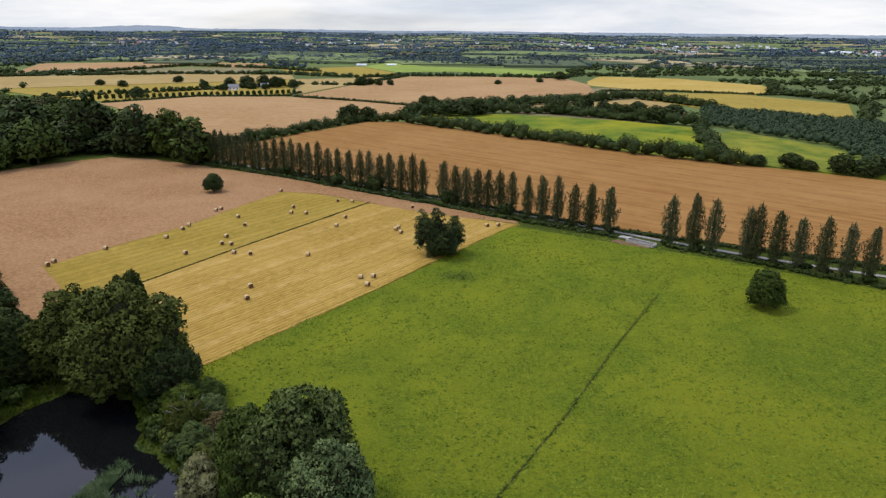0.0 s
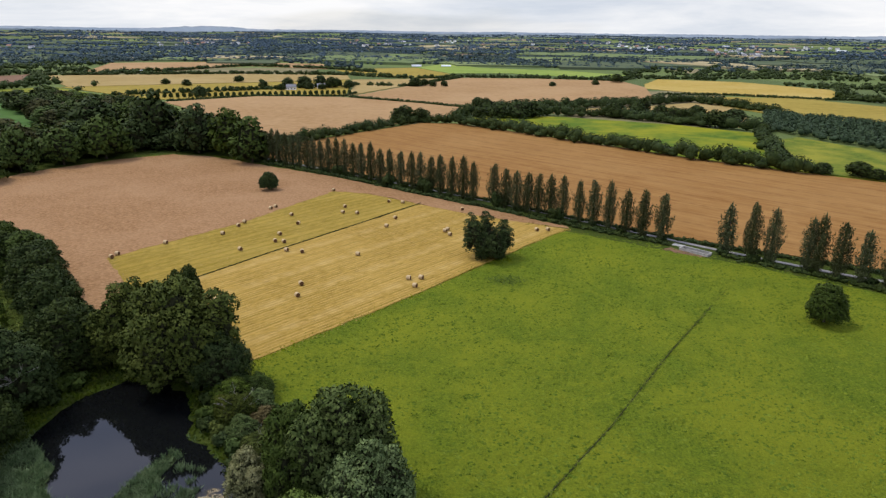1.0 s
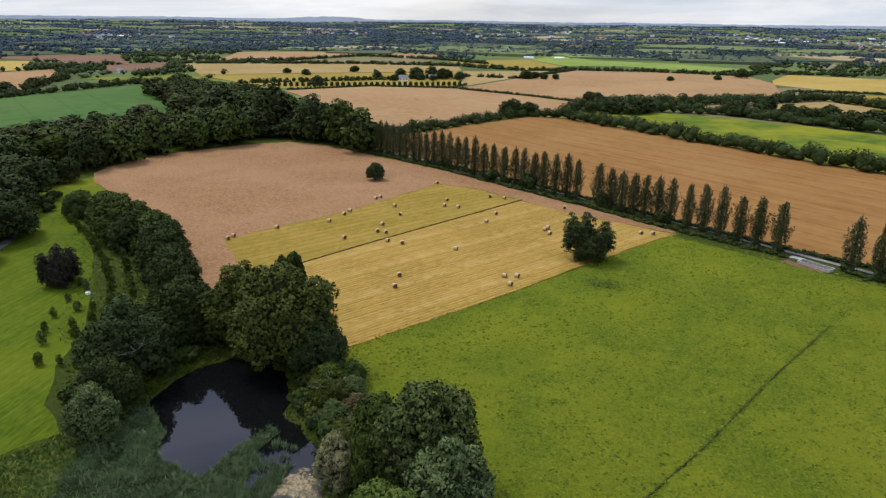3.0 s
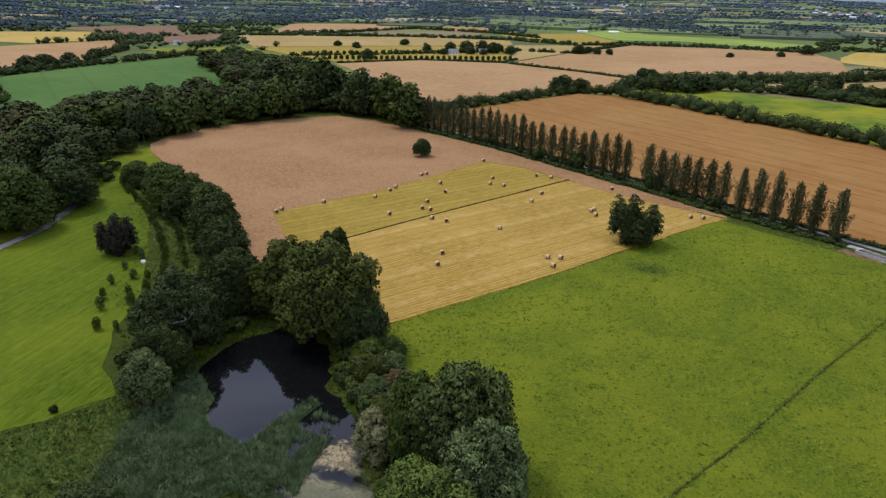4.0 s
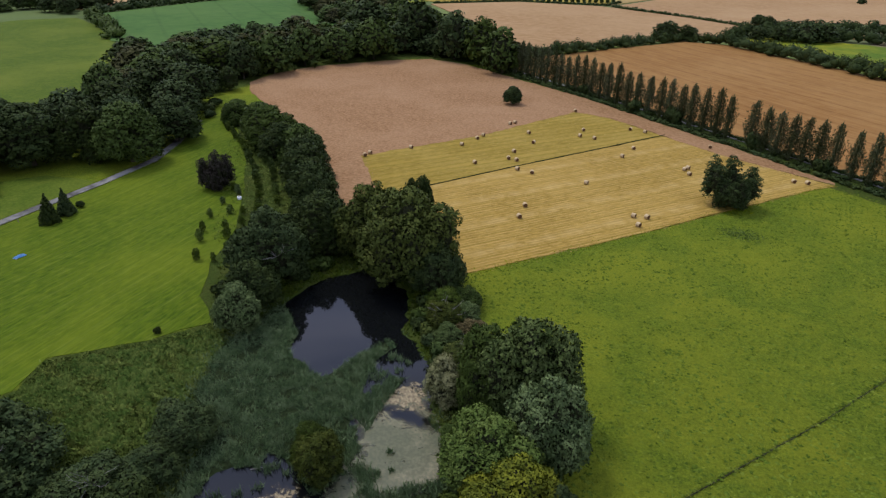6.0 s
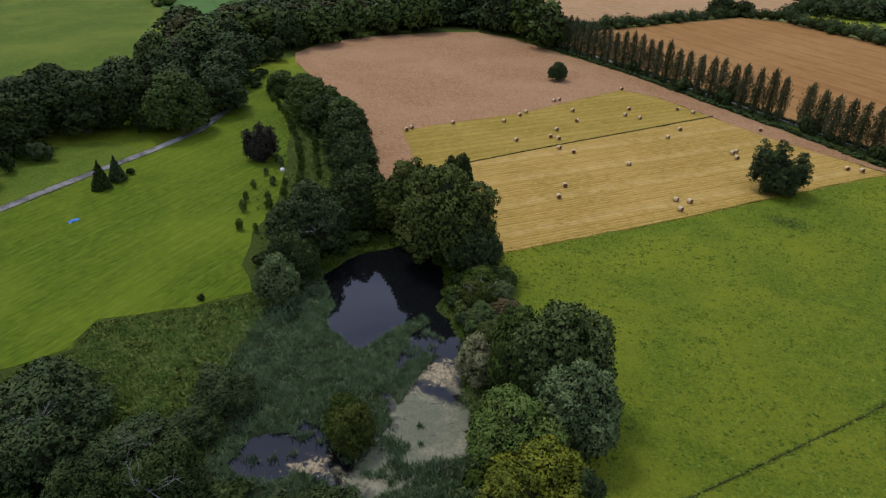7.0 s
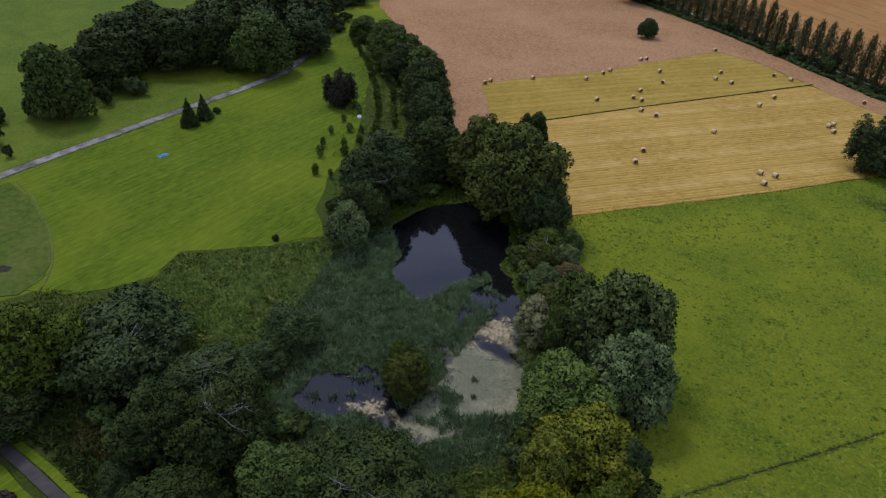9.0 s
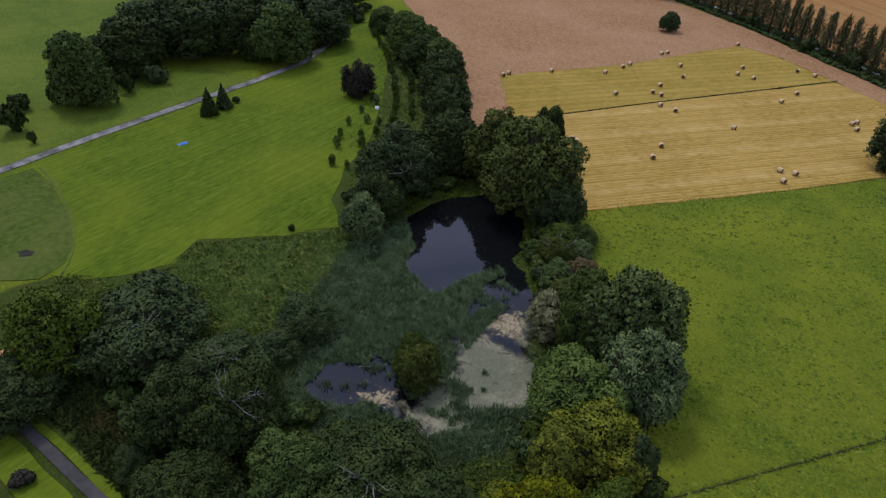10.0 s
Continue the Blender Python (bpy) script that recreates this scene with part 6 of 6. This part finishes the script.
v, f = tube([(-0.1, -0.1, 0.06), (0.2, -0.4, 0.3), (0.6, -0.6, 0.45)], [0.03, 0.02, 0.008], 5)
part("twig", mesh_of("twig", v, f, DEADWOOD, True), log)

# ---- undergrowth, fences and small things ----
under = np.random.default_rng(51)
for poly, count, label in (([(-84, 4), (-78, 24), (-62, 31), (-45, 33), (-28, 37), (-18, 30), (-20, 16), (-45, 9.5)], 46, "dark brambles and shrubs under the trees"),
                           ([(-31, 66), (-25, 56), (-23, 42), (-12, 36), (-8, 50), (-17, 66), (-36, 80), (-44, 77)], 24, "dark shrub between pond and pasture"),
                           ([(-82, 68), (-77, 92), (-62, 100), (-46, 93), (-46, 88), (-54, 95), (-70, 92), (-74, 70)], 24, "dark shrub on the bank behind the pond"),
                           ([(-88, 98), (-96, 116), (-125, 140), (-150, 158), (-155, 152), (-120, 128), (-96, 104)], 20, "dark shrub in the belt along the crop")):
    for x, y in scattered(under, poly, count):
        if y < 11.5 and x < -35:
            continue
        k = under.uniform(0.5, 1.15)
        plant(BUSH if under.random() < 0.5 else BUSH_B, x, y, (k, k * under.uniform(0.8, 1.3)), LEAF if under.random() < 0.4 else LEAF_DARK, label, "bush", "undergrowth")
for x, y in ((-81, 56),):
    plant(BUSH, x, y, (0.32, 0.5), LEAF_DARK, "small dark shrub at the edge of the lawn", "bush")

field("round_bed", [(-137, 34), (-128, 34.2), (-120.6, 32.6), (-114, 31.2), (-108.1, 29.2), (-103, 27), (-99.5, 24.5), (-98, 20), (-108, 8), (-126, -2), (-138, 8)], BED, 0.16, "mossy turf inside a curved path edge", 0.1, 2.0)
ribbon("path_edge", [(-136, 35), (-128, 34.7), (-120.6, 33), (-114, 31.6), (-108.1, 29.6), (-103, 27.4), (-99, 24.8), (-96, 22)], 0.28, LANE_TURF, 0.18, "thin worn curved edge in the turf", "path")


def dead_wood(tree, x, y, z, size, seed):
    """Bare bleached branches sticking out of a crown."""
    rng = np.random.default_rng(seed)
    pieces = []
    for _ in range(9):
        a, up = rng.uniform(0, 6.28), rng.uniform(0.2, 0.9)
        p, way, path = Vector((x, y, z - size * 0.5)), Vector((math.cos(a), math.sin(a), up)).normalized(), []
        for k in range(5):
            path.append(p.copy())
            way = (way + Vector(rng.normal(size=3)) * 0.28).normalized()
            p += way * size * 0.32
        pieces.append(tube(path, [size * q for q in (0.015, 0.013, 0.010, 0.007, 0.003)], 5))
        for q in path[1:4]:
            twig = (way + Vector(rng.normal(size=3)) * 0.8).normalized() * size * rng.uniform(0.2, 0.45)
            pieces.append(tube([q, q + twig * 0.5, q + twig + Vector((0, 0, 0.1))], [size * 0.007, size * 0.005, size * 0.002], 4))
    v, f = joined(pieces)
    ob = part("dead_branch", mesh_of("dead_branch", v, f, DEADWOOD, True), tree, "bleached bare dead branch")
    ob.matrix_parent_inverse = tree.matrix_basis.inverted()


by_place = {(round(ob.location.x, 1), round(ob.location.y, 1)): ob for ob in scene.collection.objects if ob.type == "EMPTY" and ob.parent is None}
for k, (x, y, bx, by, bz, size) in enumerate(((-58.7, 28.6, -57.2, 28.0, 5.8, 2.6), (-48.4, 23.6, -46.6, 22.6, 10.2, 3.0), (-31.3, 28.1, -29.5, 27.0, 7.6, 3.0), (-69.9, 22.9, -66.0, 22.0, 9.0, 2.6),
                                              (-41.6, 81.0, -40.8, 80.4, 4.4, 3.0), (-34.4, 73.4, -34.0, 73.0, 3.6, 2.4), (-54.2, 91.2, -48.6, 86.5, 7.0, 3.4), (-76.4, 78.0, -72.4, 75.6, 9.0, 3.0))):
    if (x, y) in by_place:
        dead_wood(by_place[(x, y)], bx, by, bz, size, 80 + k)


def make_post():
    post = thing("fence_post")
    part("stake", box_mesh("stake", 0.08, 0.08, 1.25, POST_WOOD, -0.15, 0.012), post)
    part("cap", box_mesh("cap", 0.12, 0.12, 0.03, POST_WOOD, 1.1, 0.005), post)
    return post


POST = make_post()
edge_line = [(-136.6, 20), (-137.6, 29), (-139.0, 41.5), (-141.1, 60), (-142.9, 76)]
for k in range(11):
    x, y = along(edge_line, k * 5.1)
    tagged(copy_thing(POST, pose(x, y, 0.1, PICK.normal() * 2, PICK.normal() * 2, PICK.uniform(0, 90))), "weathered grey fence post beside the drive", "fence post", "drive fence posts")

mulch = field("mulch_patch", [(-108.4, 20.4), (-107.6, 21.8), (-106.2, 22.4), (-105.4, 21.4), (-106.2, 20.2)], SOIL, 0.2, "dark patch of bare mulch in the turf", 0.1, 0.8)
field("bare_earth", [(-85, 8.6), (-85.2, 11), (-83.2, 11.6), (-82.4, 9.8), (-83.4, 8.4)], ORANGE_SOIL, 0.12, "bare orange earth under the trees", 0.2, 0.8)


def livestock_pen():
    """A low pen of pale concrete walls beside the lane."""
    pen = thing("livestock_pen", (49.9, 174.4, 0), "low pen of pale concrete walls beside the lane", "pen")
    turn = math.atan2(169.5 - 175.0, 51.9 - 45.6)
    pen.matrix_world = Matrix.Translation((49.6, 173.2, 0)) @ Matrix.Rotation(turn, 4, "Z")
    for name, sx, sy, at in (("front_wall", 8.2, 0.24, (0, -1.2)), ("back_wall", 8.2, 0.24, (0, 1.2)), ("end_wall", 0.24, 2.14, (-3.98, 0)), ("end_wall", 0.24, 2.14, (3.98, 0))):
        wall = part(name, box_mesh(name, sx, sy, 0.78, CONCRETE, -0.1, 0.03, at), pen)
        part("coping", box_mesh("coping", sx + 0.1, sy + 0.1, 0.08, CONCRETE, 0.682, 0.02, at), wall, "pale coping")
    part("floor_slab", box_mesh("floor_slab", 7.7, 2.1, 0.2, SOIL, -0.1, 0.02), pen, "dark muddy floor")
    for k in range(5):
        part("post", box_mesh("post", 0.12, 0.12, 1.2, POST_WOOD, 0.0, 0.01, (-3.6 + k * 1.8, 1.4)), pen, "grey wooden post")


livestock_pen()
field("concrete_pad", [(44.6, 178.9), (47.6, 177.2), (48.4, 178.8), (45.6, 180.6)], CONCRETE, 0.16, "pale concrete gateway apron beside the lane", 0.1, 1.0)
field("bare_earth", [(41.5, 175), (44.5, 177), (46, 175), (52, 170), (51, 168.6), (44, 172.4)], PLOUGH, 0.05, "trodden bare earth round the pen", 0.4, 1.2)
tub = thing("white_tub", (-110.4, 105.0, 0.1), "small round white tub lying on the lawn", "tub")
v, f = tube([(0, 0, 0), (0, 0, 0.35), (0, 0, 0.6), (0, 0, 0.72)], [0.48, 0.55, 0.52, 0.35], 16)
part("body", mesh_of("body", v, f, WHITE_PAINT, True), tub)
v, f = tube([(0, 0, 0.70), (0, 0, 0.76)], [0.36, 0.34], 16)
part("lid", mesh_of("lid", v, f, CONCRETE, True), tub, "grey lid")

field("verge", [(-70, 5.0), (-66, 5.5), (-56, 6.4), (-44, 7.2), (-44, 3.4), (-56, 2.6), (-70, 1.6)], LAWN, 0.1, "mown green verge beside the gravel drive", 0.2)
field("verge", [(-68.5, 7.7), (-62, 8.25), (-57, 8.65), (-49, 9.4), (-49, 10.5), (-57, 9.9), (-62, 9.5), (-68, 8.6)], LAWN, 0.1, "narrow mown verge between drive and brambles", 0.15)
plant(BUSH, -61.0, 3.6, (0.7, 0.6), LEAF_PURPLE, "low dark purplish shrub beside the gravel drive", "bush")
tarp_rng = np.random.default_rng(91)
tarp = thing("tarpaulin", (-126.1, 61.0, 0.1), "crumpled blue tarpaulin lying on the lawn", "tarpaulin")
nx, ny = 16, 10
v = [((i / nx - 0.5) * 1.1 + tarp_rng.normal() * 0.02, (j / ny - 0.5) * 2.3 + tarp_rng.normal() * 0.02,
      0.02 + 0.42 * max(0.0, 1 - ((i / nx - 0.5) * 2) ** 2) * max(0.0, 1 - ((j / ny - 0.5) * 2) ** 2) + tarp_rng.uniform(0, 0.09)) for j in range(ny + 1) for i in range(nx + 1)]
part("sheet", mesh_of("sheet", v, [(j * (nx + 1) + i, j * (nx + 1) + i + 1, (j + 1) * (nx + 1) + i + 1, (j + 1) * (nx + 1) + i) for j in range(ny) for i in range(nx)], BLUE_PAINT), tarp)
for k, (x, y) in enumerate(((-0.5, 1.0), (0.5, -1.05), (-0.45, -1.0))):
    part("weight", box_mesh("weight", 0.25, 0.16, 0.12, CONCRETE, 0.0, 0.02, (x, y)), tarp, "grey stone holding it down")
for template in [*TEMPLATES, *HOUSES, BALE, POST]:
    for ob in (*template.children_recursive, template):
        bpy.data.objects.remove(ob)
